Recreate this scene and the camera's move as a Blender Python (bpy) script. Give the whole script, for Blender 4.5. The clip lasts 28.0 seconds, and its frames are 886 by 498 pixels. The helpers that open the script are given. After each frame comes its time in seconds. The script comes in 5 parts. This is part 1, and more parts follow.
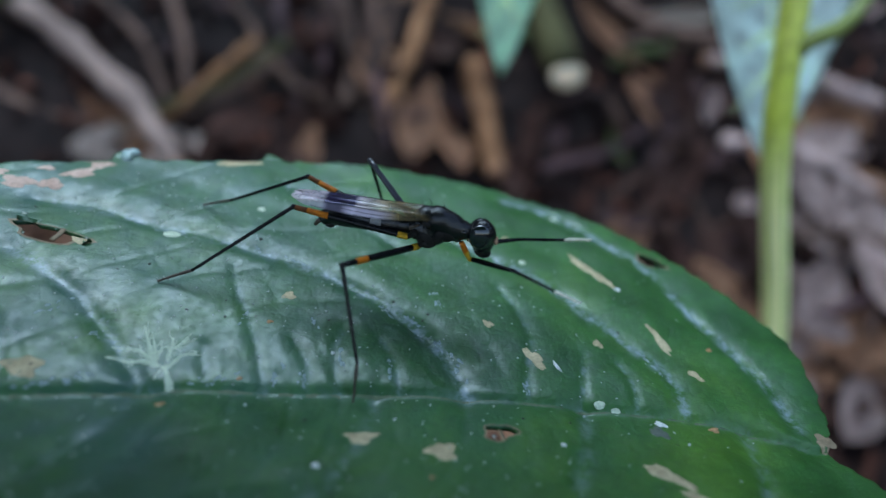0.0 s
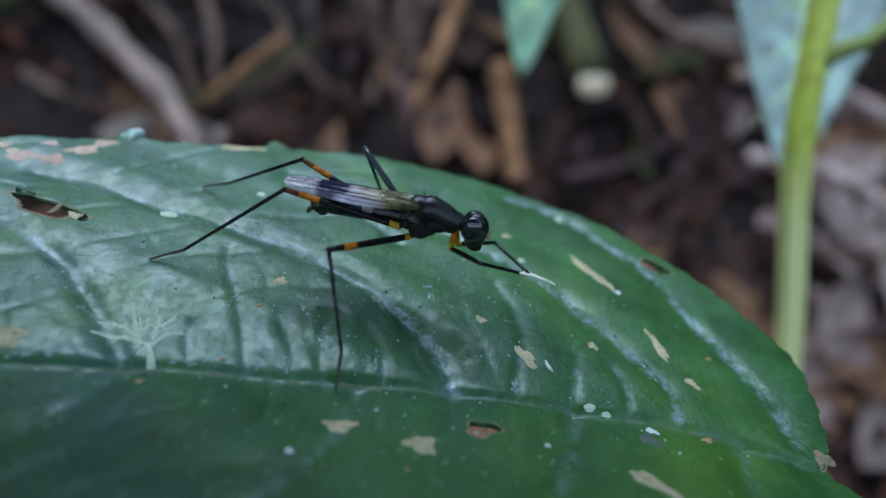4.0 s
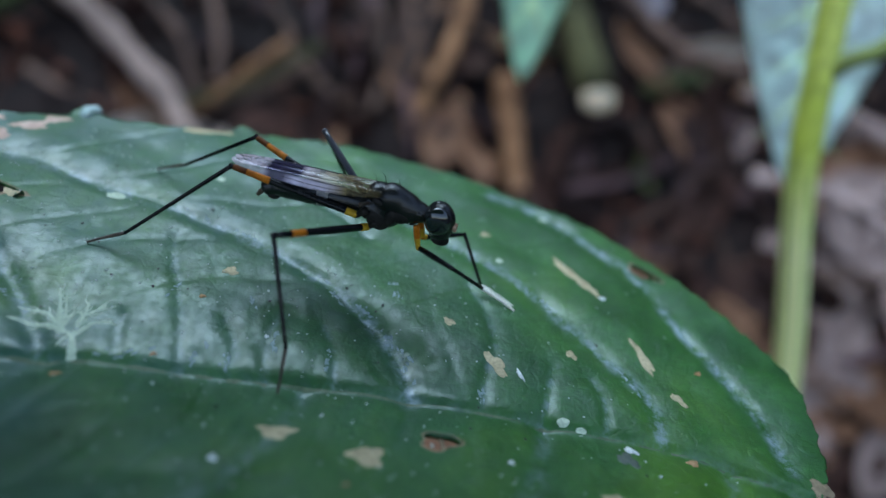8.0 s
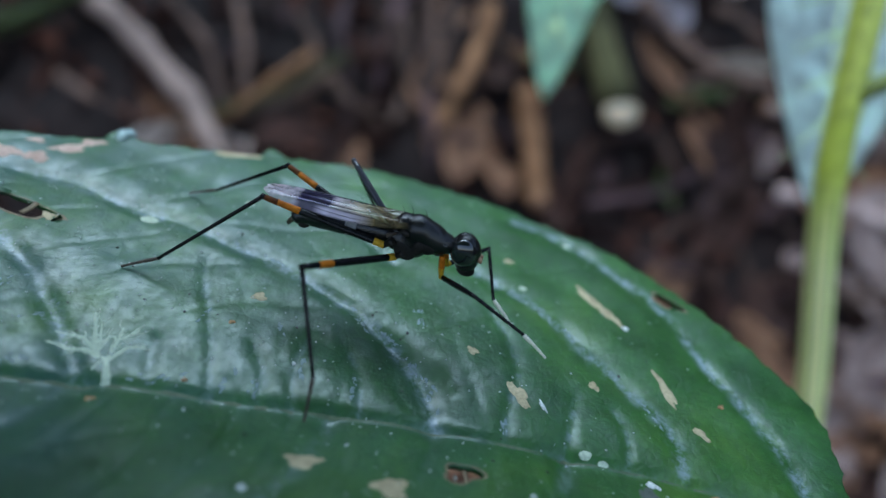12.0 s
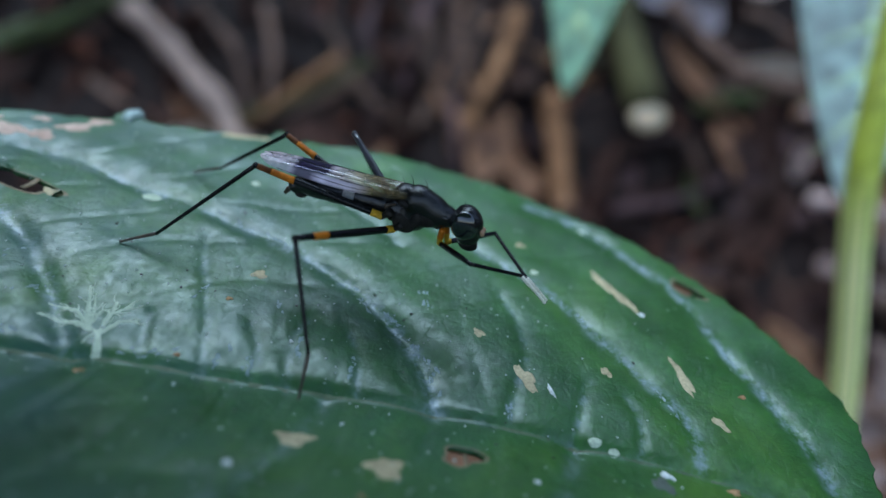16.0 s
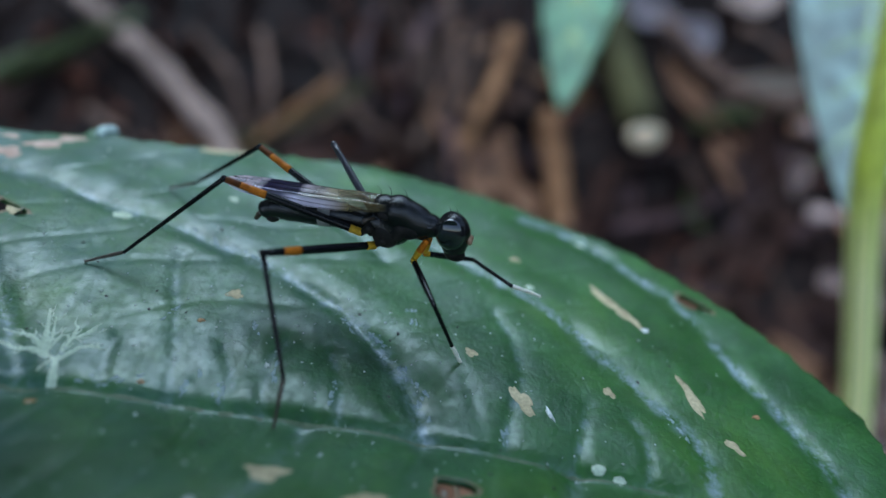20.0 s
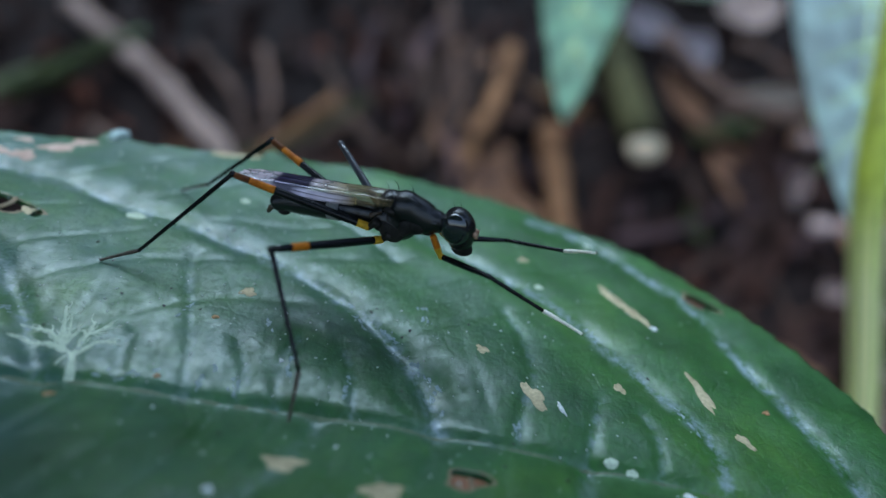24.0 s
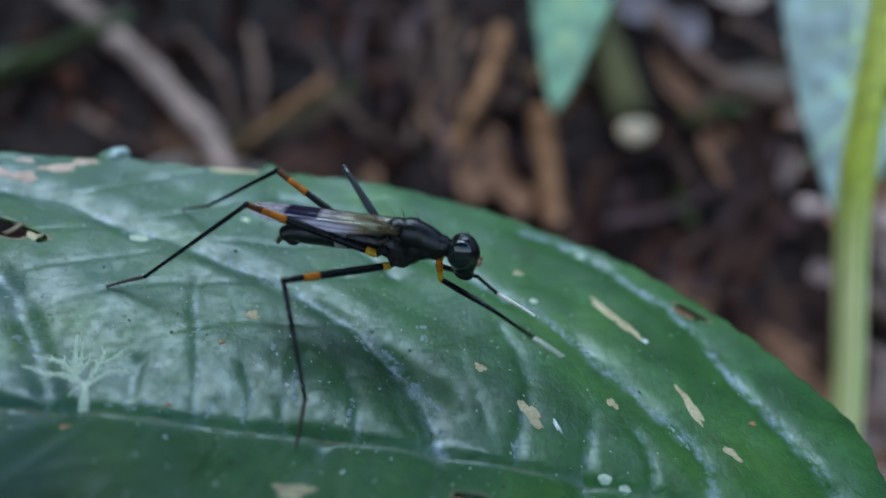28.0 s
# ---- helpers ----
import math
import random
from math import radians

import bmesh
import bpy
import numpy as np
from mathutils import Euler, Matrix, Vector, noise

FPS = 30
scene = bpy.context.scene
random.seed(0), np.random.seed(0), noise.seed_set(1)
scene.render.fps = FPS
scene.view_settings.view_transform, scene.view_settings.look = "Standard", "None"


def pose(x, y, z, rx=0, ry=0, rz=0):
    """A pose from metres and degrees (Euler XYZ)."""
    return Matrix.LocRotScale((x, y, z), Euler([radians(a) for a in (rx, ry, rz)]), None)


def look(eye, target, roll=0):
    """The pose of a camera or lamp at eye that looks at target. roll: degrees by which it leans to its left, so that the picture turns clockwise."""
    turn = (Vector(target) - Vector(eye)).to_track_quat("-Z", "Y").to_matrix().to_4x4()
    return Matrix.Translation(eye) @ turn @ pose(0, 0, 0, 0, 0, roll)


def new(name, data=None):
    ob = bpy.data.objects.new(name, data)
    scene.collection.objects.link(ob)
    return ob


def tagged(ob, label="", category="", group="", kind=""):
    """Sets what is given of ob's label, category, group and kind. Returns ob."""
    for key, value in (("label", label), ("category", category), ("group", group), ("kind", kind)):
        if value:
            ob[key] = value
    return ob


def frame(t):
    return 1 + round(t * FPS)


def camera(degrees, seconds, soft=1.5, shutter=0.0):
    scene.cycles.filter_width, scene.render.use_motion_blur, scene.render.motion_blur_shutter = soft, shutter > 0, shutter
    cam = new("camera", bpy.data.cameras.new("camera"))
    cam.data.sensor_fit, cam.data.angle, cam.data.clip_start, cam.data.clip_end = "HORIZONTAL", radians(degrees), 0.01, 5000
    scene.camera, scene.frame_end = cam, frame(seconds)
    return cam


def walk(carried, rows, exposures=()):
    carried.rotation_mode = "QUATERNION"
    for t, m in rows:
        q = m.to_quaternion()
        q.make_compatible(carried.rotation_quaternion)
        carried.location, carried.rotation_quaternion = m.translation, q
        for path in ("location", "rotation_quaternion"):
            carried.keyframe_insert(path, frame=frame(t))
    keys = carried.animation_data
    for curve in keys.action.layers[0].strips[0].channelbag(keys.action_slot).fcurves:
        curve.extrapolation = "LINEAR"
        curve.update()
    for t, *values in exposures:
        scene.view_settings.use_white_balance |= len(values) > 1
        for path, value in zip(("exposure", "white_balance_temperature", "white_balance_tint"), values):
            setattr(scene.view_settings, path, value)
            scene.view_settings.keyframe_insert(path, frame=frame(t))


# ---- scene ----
MM = 0.001
cam = camera(66.7, 28.0, 1.5, 0.5)
cam.data.dof.use_dof = True
cam.data.dof.focus_distance = 34.5 * MM
cam.data.dof.aperture_fstop = 22
# seconds, place in millimetres, turn in degrees
CAMERA_ROWS = [
    (0, -0.00, 0.00, 160.00, 65.00, -0.00, -0.00),
    (0.5, 1.27, -0.25, 160.02, 65.08, 0.13, 0.21),
    (1, 0.78, -0.23, 159.88, 65.12, -0.55, 0.78),
    (1.5, 1.18, 0.35, 159.31, 65.21, -0.89, 1.31),
    (2, 1.04, 0.27, 159.73, 65.34, -1.50, 1.93),
    (2.5, 0.92, 0.47, 159.59, 65.32, -1.41, 2.06),
    (3, 1.02, 0.56, 159.28, 65.32, -1.69, 2.29),
    (3.5, 1.24, 0.17, 159.14, 65.31, -1.56, 2.55),
    (5.5, 1.55, 1.58, 159.29, 65.93, -2.56, 3.47),
    (6, 3.01, 1.87, 158.70, 66.18, -2.70, 3.58),
    (6.5, 1.92, 1.76, 158.44, 66.31, -2.67, 3.66),
    (7, 1.92, 2.02, 158.40, 66.38, -3.11, 3.84),
    (7.5, 2.01, 2.45, 157.52, 66.43, -3.81, 3.93),
    (8, 3.02, 2.83, 157.12, 66.43, -3.48, 3.72),
    (8.5, 2.06, 2.17, 157.14, 66.52, -3.41, 3.56),
    (9, 1.11, 1.56, 158.10, 66.54, -3.60, 3.62),
    (9.5, 1.18, 1.33, 159.10, 66.73, -3.71, 3.77),
    (10, 2.02, 2.53, 157.37, 66.78, -4.07, 3.92),
    (10.5, 2.20, 2.68, 157.74, 66.88, -4.16, 4.40),
    (11, 0.78, 1.62, 157.71, 66.90, -4.15, 4.84),
    (11.5, 1.88, 1.86, 158.01, 67.00, -3.82, 5.26),
    (12, 2.65, 2.82, 158.19, 67.07, -3.72, 5.59),
    (12.5, 3.25, 2.87, 158.15, 67.25, -3.56, 6.15),
    (14.5, 4.34, 3.42, 156.61, 67.54, -3.41, 7.56),
    (15, 4.49, 3.61, 157.06, 67.52, -3.12, 7.55),
    (15.5, 3.88, 3.29, 157.19, 67.60, -3.09, 7.71),
    (16, 3.67, 3.56, 156.44, 67.61, -3.27, 7.81),
    (16.5, 4.07, 3.69, 156.69, 67.82, -2.97, 7.84),
    (17, 4.41, 3.68, 156.77, 67.95, -2.92, 7.78),
    (17.5, 3.79, 4.75, 156.64, 68.09, -2.82, 7.78),
    (18, 3.68, 5.07, 155.80, 68.15, -2.94, 7.81),
    (18.5, 3.86, 5.14, 155.28, 68.18, -3.18, 8.14),
    (19, 4.42, 5.75, 154.77, 68.82, -2.39, 7.89),
    (19.5, 4.12, 5.54, 155.14, 69.20, -2.29, 7.62),
    (20, 4.03, 5.39, 155.32, 69.58, -2.30, 7.44),
    (20.5, 2.75, 5.11, 156.10, 69.81, -2.53, 7.06),
    (21, 3.50, 5.07, 155.78, 70.21, -2.54, 6.97),
    (21.5, 3.29, 4.90, 155.50, 70.39, -2.17, 6.73),
    (23.5, 3.89, 4.81, 154.51, 70.87, -2.33, 6.96),
    (24, 3.65, 4.76, 154.69, 70.86, -2.12, 7.40),
    (24.5, 3.44, 4.80, 154.84, 70.82, -2.35, 7.30),
    (25, 3.65, 4.89, 154.87, 70.85, -2.50, 7.46),
    (25.5, 3.68, 4.88, 155.03, 70.77, -2.68, 7.32),
    (26, 3.78, 4.81, 154.86, 70.84, -2.25, 7.25),
    (26.5, 3.53, 5.12, 154.79, 70.74, -1.14, 7.11),
    (27, 2.58, 4.52, 155.16, 70.83, -1.69, 6.96),
    (27.5, 3.93, 4.65, 154.99, 70.54, -2.20, 7.09),
    (28, 3.32, 4.53, 156.81, 69.15, -1.70, 6.48),
]
walk(cam, [(t, pose(x * MM, y * MM, z * MM, rx, ry, rz)) for t, x, y, z, rx, ry, rz in CAMERA_ROWS],
     [(0.0, 0.50), (28.0, 0.50)])

# ---- light ----
world = bpy.data.worlds.new("forest_sky")
scene.world = world
world.use_nodes = True
_nt = world.node_tree
_sky = _nt.nodes.new("ShaderNodeTexSky")
_sky.sky_type, _sky.sun_disc = "NISHITA", False
_sky.sun_elevation, _sky.sun_rotation = radians(75), radians(-80)
_bg = _nt.nodes["Background"]
_nt.links.new(_sky.outputs[0], _bg.inputs[0])
_bg.inputs[1].default_value = 0.25
sun = new("sun", bpy.data.lights.new("sun", "SUN"))
sun.data.energy, sun.data.angle, sun.data.color = 2.8, radians(44), (0.55, 0.79, 1.0)
sun.matrix_world = look((-0.24, 0.40, 1.9), (0, 0.03, 0.15))

# ---- helpers ----


def part(name, bm, material, parent=None, label="", smooth=True):
    """Links a bmesh, drawn in millimetres, as one mesh object."""
    bmesh.ops.scale(bm, vec=(MM, MM, MM), verts=bm.verts)
    me = bpy.data.meshes.new(name)
    bm.to_mesh(me)
    bm.free()
    if smooth:
        me.polygons.foreach_set("use_smooth", [True] * len(me.polygons))
    me.materials.append(material)
    ob = new(name, me)
    ob.parent = parent
    if label:
        tagged(ob, label)
    return ob


def spline(points, count):
    """A smooth line through points, as count points (Catmull-Rom)."""
    p = [Vector(q) for q in points]
    p = [2 * p[0] - p[1]] + p + [2 * p[-1] - p[-2]]
    out, spans = [], len(p) - 3
    for i in range(count):
        s = i / (count - 1) * spans
        k = min(int(s), spans - 1)
        f = s - k
        a, b, c, d = p[k:k + 4]
        out.append(0.5 * (2 * b + (c - a) * f + (2 * a - 5 * b + 4 * c - d) * f * f + (3 * b - a - 3 * c + d) * f ** 3))
    return out


def tube(bm, points, radii, sides=8, flat=1.0, cap=True):
    """A swept round bar along points with a radius at each point."""
    n = len(points)
    rings, up = [], Vector((0.13, 0.31, 0.94))
    for i, p in enumerate(points):
        p = Vector(p)
        way = (Vector(points[min(i + 1, n - 1)]) - Vector(points[max(i - 1, 0)])).normalized()
        side = way.cross(up)
        if side.length < 0.05:
            side = way.cross(Vector((1, 0, 0)))
        side.normalize()
        top = side.cross(way).normalized()
        up = top
        r = radii(i / max(n - 1, 1)) if callable(radii) else radii
        rings.append([bm.verts.new(p + r * (math.cos(a) * side + flat * math.sin(a) * top)) for a in [2 * math.pi * k / sides for k in range(sides)]])
    for a, b in zip(rings, rings[1:]):
        for k in range(sides):
            bm.faces.new((a[k], a[(k + 1) % sides], b[(k + 1) % sides], b[k]))
    if cap:
        bm.faces.new(rings[0][::-1])
        bm.faces.new(rings[-1])
    return rings


def ball(bm, centre, size, turn=None, segments=24, rings=16):
    """An ellipsoid."""
    m = Matrix.Translation(centre) @ (turn.to_4x4() if turn else Matrix()) @ Matrix.Diagonal((*size, 1))
    return bmesh.ops.create_uvsphere(bm, u_segments=segments, v_segments=rings, radius=1.0, matrix=m)["verts"]


def lumps(bm, centre, ellipsoids, segments=48, rings=32, soft=6.0):
    """One closed skin round several ellipsoids, blended where they meet."""
    c = Vector(centre)
    verts = bmesh.ops.create_uvsphere(bm, u_segments=segments, v_segments=rings, radius=1.0)["verts"]
    for v in verts:
        d = v.co.normalized()
        total = 0.0
        for (ex, ey, ez), (sx, sy, sz) in ellipsoids:
            o = Vector(((c.x - ex) / sx, (c.y - ey) / sy, (c.z - ez) / sz))
            w = Vector((d.x / sx, d.y / sy, d.z / sz))
            a, b, k = w.dot(w), o.dot(w), o.dot(o) - 1
            disc = b * b - a * k
            if disc > 0:
                total += max((-b + math.sqrt(disc)) / a, 0.0) ** soft
        v.co = c + d * max(total, 1e-6) ** (1 / soft)


def shader(name, rough=0.5, metal=0.0, spec=0.5):
    mat = bpy.data.materials.new(name)
    mat.use_nodes = True
    nt = mat.node_tree
    b = nt.nodes["Principled BSDF"]
    b.inputs["Roughness"].default_value = rough
    b.inputs["Metallic"].default_value = metal
    b.inputs["Specular IOR Level"].default_value = spec
    return mat, nt, b


def link(nt, a, b):
    nt.links.new(a, b)


def noise_node(nt, scale, detail=4.0, rough=0.6, coords=None):
    n = nt.nodes.new("ShaderNodeTexNoise")
    n.inputs["Scale"].default_value, n.inputs["Detail"].default_value, n.inputs["Roughness"].default_value = scale, detail, rough
    if coords is None:
        tc = nt.nodes.new("ShaderNodeTexCoord")
        coords = tc.outputs["Object"]
    link(nt, coords, n.inputs["Vector"])
    return n


def ramp_node(nt, source, stops):
    r = nt.nodes.new("ShaderNodeValToRGB")
    e = r.color_ramp.elements
    while len(e) < len(stops):
        e.new(0.5)
    for k, (at, c) in enumerate(stops):
        e[k].position, e[k].color = at, (*c, 1)
    link(nt, source, r.inputs[0])
    return r


def bump_node(nt, b, source, depth, strength=0.5):
    n = nt.nodes.new("ShaderNodeBump")
    n.inputs["Strength"].default_value, n.inputs["Distance"].default_value = strength, depth
    link(nt, source, n.inputs["Height"])
    link(nt, n.outputs[0], b.inputs["Normal"])
    return n


def mix_node(nt, factor, a, b, blend="MIX"):
    n = nt.nodes.new("ShaderNodeMix")
    n.data_type, n.blend_type = "RGBA", blend
    for sock, value in ((n.inputs[0], factor), (n.inputs[6], a), (n.inputs[7], b)):
        if isinstance(value, (int, float)):
            sock.default_value = value
        elif isinstance(value, tuple):
            sock.default_value = (*value, 1)
        else:
            link(nt, value, sock)
    return n.outputs[2]


def simple(name, dark, light, scale, rough, depth=0.0, spec=0.5, per_object=0.0, metal=0.0, sheen=0.0):
    """A surface that varies between two colours at two scales, with a fine relief."""
    mat, nt, b = shader(name, rough, metal, spec)
    n1, n2 = noise_node(nt, scale), noise_node(nt, scale * 7.3, 3.0)
    mid = tuple((x + y) / 2 for x, y in zip(dark, light))
    c1 = ramp_node(nt, n1.outputs[0], [(0.3, dark), (0.5, mid), (0.72, light)]).outputs[0]
    c2 = ramp_node(nt, n2.outputs[0], [(0.3, (0.72, 0.72, 0.72)), (0.7, (1.18, 1.18, 1.18))]).outputs[0]
    out = mix_node(nt, 1.0, c1, c2, "MULTIPLY")
    if per_object:
        info = nt.nodes.new("ShaderNodeObjectInfo")
        c3 = ramp_node(nt, info.outputs["Random"], [(0.0, (1 - per_object,) * 3), (1.0, (1 + per_object,) * 3)]).outputs[0]
        out = mix_node(nt, 1.0, out, c3, "MULTIPLY")
    link(nt, out, b.inputs["Base Color"])
    if depth:
        bump_node(nt, b, n2.outputs[0], depth)
    if sheen:
        b.inputs["Coat Weight"].default_value, b.inputs["Coat Roughness"].default_value = sheen, 0.12
    return mat


# ---- materials ----
M_SOIL = simple("dark_soil", (0.003, 0.0018, 0.0014), (0.018, 0.010, 0.008), 40, 0.9, 0.002, spec=0.15)
M_DEAD = simple("dead_leaf", (0.006, 0.003, 0.002), (0.09, 0.040, 0.029), 45, 0.75, 0.0006, per_object=0.6, spec=0.15)
M_TAN = simple("tan_leaf", (0.15, 0.067, 0.037), (0.44, 0.23, 0.128), 45, 0.7, 0.0006, per_object=0.2, spec=0.15)
M_RUST = simple("rusty_bark", (0.11, 0.048, 0.020), (0.31, 0.155, 0.072), 60, 0.8, 0.001, per_object=0.15, spec=0.15)
M_GREYTWIG = simple("grey_twig", (0.145, 0.10, 0.08), (0.32, 0.225, 0.18), 45, 0.8, 0.0008, per_object=0.12, spec=0.15)
M_BROWNTWIG = simple("brown_twig", (0.030, 0.018, 0.013), (0.19, 0.115, 0.083), 45, 0.85, 0.0008, per_object=0.35, spec=0.15)
M_MOSSBARK = simple("mossy_bark", (0.018, 0.018, 0.007), (0.085, 0.078, 0.030), 60, 0.85, 0.0008, spec=0.15)
M_CUTWOOD = simple("pale_cut_wood", (0.92, 0.66, 0.40), (0.99, 0.80, 0.54), 180, 0.7, 0.0002)
M_GRASS = simple("green_blade", (0.035, 0.06, 0.010), (0.085, 0.125, 0.025), 40, 0.5, 0.0002)
M_MAUVE = simple("mauve_litter", (0.010, 0.005, 0.0055), (0.105, 0.056, 0.055), 50, 0.75, 0.0006, per_object=0.5, spec=0.2)
M_PINKLITTER = simple("pinkish_litter", (0.25, 0.165, 0.14), (0.56, 0.41, 0.36), 60, 0.75, 0.0005, per_object=0.3, spec=0.15)
M_SAGELITTER = simple("sage_litter", (0.20, 0.24, 0.16), (0.42, 0.46, 0.34), 60, 0.75, 0.0005, spec=0.15)
M_BLUSH = simple("blush_litter", (0.38, 0.27, 0.22), (0.66, 0.50, 0.43), 60, 0.75, 0.0005, spec=0.15)
M_LILAC = simple("lilac_litter", (0.15, 0.125, 0.13), (0.34, 0.29, 0.31), 60, 0.75, 0.0005, spec=0.15)
M_GREYTAN = simple("greyish_tan_litter", (0.14, 0.11, 0.085), (0.30, 0.24, 0.19), 60, 0.75, 0.0005, spec=0.15)
M_PALE = simple("pale_litter", (0.42, 0.31, 0.25), (0.72, 0.58, 0.48), 60, 0.7, 0.0005, per_object=0.2, spec=0.15)
def stem_material():
    """A fresh stem that is pale low down and yellow-green above."""
    mat = simple("yellow_green_stem", (0.60, 0.70, 0.08), (0.80, 0.86, 0.18), 90, 0.42, 0.00012, sheen=0.15)
    nt = mat.node_tree
    b = nt.nodes["Principled BSDF"]
    tc, sep = nt.nodes.new("ShaderNodeTexCoord"), nt.nodes.new("ShaderNodeSeparateXYZ")
    link(nt, tc.outputs["Object"], sep.inputs[0])
    rng = nt.nodes.new("ShaderNodeMapRange")
    rng.inputs["From Min"].default_value, rng.inputs["From Max"].default_value = 0.129, 0.141
    link(nt, sep.outputs["Z"], rng.inputs["Value"])
    old = b.inputs["Base Color"].links[0].from_socket
    link(nt, mix_node(nt, rng.outputs[0], (0.97, 0.96, 0.44), old), b.inputs["Base Color"])
    return mat


M_STEM = stem_material()
M_RIB = simple("yellow_green_ridge", (0.40, 0.58, 0.09), (0.58, 0.74, 0.20), 90, 0.42, 0.0001)
M_STEMPALE = simple("pale_green_stem", (0.50, 0.68, 0.26), (0.66, 0.80, 0.42), 90, 0.42, 0.00012, sheen=0.15)
M_PETIOLE = simple("olive_petiole", (0.12, 0.16, 0.018), (0.22, 0.26, 0.045), 90, 0.45, 0.0001)


def through_light(nt, b, colour, share):
    """Lets some light through a thin leaf."""
    tr = nt.nodes.new("ShaderNodeBsdfTranslucent")
    if isinstance(colour, tuple):
        tr.inputs[0].default_value = (*colour, 1)
    else:
        link(nt, colour, tr.inputs[0])
    mix = nt.nodes.new("ShaderNodeMixShader")
    mix.inputs[0].default_value = share
    link(nt, b.outputs[0], mix.inputs[1])
    link(nt, tr.outputs[0], mix.inputs[2])
    link(nt, mix.outputs[0], nt.nodes["Material Output"].inputs[0])


def leaf_under(name, dark, light, share=0.5):
    mat = simple(name, dark, light, 45, 0.5, 0.00015, sheen=0.1)
    nt = mat.node_tree
    b = nt.nodes["Principled BSDF"]
    through_light(nt, b, b.inputs["Base Color"].links[0].from_socket, share)
    return mat


M_YOUNG = leaf_under("fresh_leaf", (0.50, 0.78, 0.56), (0.60, 0.84, 0.64))
M_SILVER = leaf_under("silvery_leaf_underside", (0.78, 0.91, 0.86), (0.88, 0.96, 0.93), 0.68)
# for the unseen leaf added as a shade over the blade
M_SHADELEAF = leaf_under("shade_leaf_underside", (0.016, 0.05, 0.014), (0.035, 0.09, 0.025))


def blade_material():
    """A dark green waxy leaf: mottling, a patchy wax gloss, glints and sheen painted into the colour."""
    mat, nt, b = shader("glossy_leaf_blade", 0.42, 0.0, 0.5)
    tc = nt.nodes.new("ShaderNodeTexCoord")
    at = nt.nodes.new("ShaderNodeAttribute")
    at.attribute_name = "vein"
    big, mid, fine = [noise_node(nt, s, 5.0, 0.6, tc.outputs["Object"]) for s in (85, 420, 2600)]
    base = ramp_node(nt, big.outputs[0], [(0.30, (0.010, 0.062, 0.014)), (0.52, (0.030, 0.122, 0.018)), (0.72, (0.080, 0.195, 0.020))]).outputs[0]
    mott = ramp_node(nt, mid.outputs[0], [(0.3, (0.75, 0.78, 0.8)), (0.7, (1.2, 1.18, 1.15))]).outputs[0]
    col = mix_node(nt, 1.0, base, mott, "MULTIPLY")
    tiny = ramp_node(nt, fine.outputs[0], [(0.35, (0.85, 0.85, 0.85)), (0.66, (1.12, 1.12, 1.12))]).outputs[0]
    col = mix_node(nt, 1.0, col, tiny, "MULTIPLY")
    # highlights on the veins, painted as bluish-grey colour broken up by noise
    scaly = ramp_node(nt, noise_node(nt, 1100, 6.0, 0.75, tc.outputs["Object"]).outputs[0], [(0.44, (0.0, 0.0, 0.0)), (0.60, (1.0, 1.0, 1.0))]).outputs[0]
    vein_glint = mix_node(nt, 1.0, scaly, at.outputs["Color"], "MULTIPLY")
    col = mix_node(nt, vein_glint, col, (0.34, 0.42, 0.47))
    # bluish sky sheen put into the colour, fading towards the stalk end
    sep, sheen_fade = nt.nodes.new("ShaderNodeSeparateXYZ"), nt.nodes.new("ShaderNodeMapRange")
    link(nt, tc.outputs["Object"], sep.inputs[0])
    sheen_fade.inputs["From Min"].default_value, sheen_fade.inputs["From Max"].default_value = 16 * MM, -14 * MM
    sheen_fade.inputs["To Min"].default_value, sheen_fade.inputs["To Max"].default_value = 0.0, 0.80
    link(nt, sep.outputs["X"], sheen_fade.inputs["Value"])
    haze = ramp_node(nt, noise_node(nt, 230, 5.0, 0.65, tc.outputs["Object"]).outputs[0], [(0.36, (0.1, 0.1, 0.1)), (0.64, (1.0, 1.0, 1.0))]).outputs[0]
    col = mix_node(nt, mix_node(nt, 1.0, haze, sheen_fade.outputs[0], "MULTIPLY"), col, (0.028, 0.092, 0.078))
    link(nt, col, b.inputs["Base Color"])
    wear = ramp_node(nt, mid.outputs[0], [(0.35, (0.38, 0.38, 0.38)), (0.7, (0.55, 0.55, 0.55))]).outputs[0]
    link(nt, wear, b.inputs["Roughness"])
    b.inputs["Specular IOR Level"].default_value = 0.40
    wax = ramp_node(nt, fine.outputs[0], [(0.38, (0.35, 0.35, 0.35)), (0.62, (0.9, 0.9, 0.9))]).outputs[0]
    worn = ramp_node(nt, noise_node(nt, 700, 4.0, 0.6, tc.outputs["Object"]).outputs[0], [(0.38, (0.35, 0.35, 0.35)), (0.60, (1.0, 1.0, 1.0))]).outputs[0]
    link(nt, mix_node(nt, vein_glint, mix_node(nt, 1.0, wax, worn, "MULTIPLY"), (1.0, 1.0, 1.0)), b.inputs["Coat Weight"])
    b.inputs["Coat Roughness"].default_value = 0.22
    pores = noise_node(nt, 5200, 3.0, 0.7, tc.outputs["Object"])
    h = mix_node(nt, 0.5, fine.outputs[0], pores.outputs[0])
    h = mix_node(nt, 0.45, mid.outputs[0], h)
    net = nt.nodes.new("ShaderNodeTexVoronoi")
    net.feature, net.inputs["Scale"].default_value = "DISTANCE_TO_EDGE", 1150
    warp = mix_node(nt, 0.0012, tc.outputs["Object"], mid.outputs["Color"], "ADD")
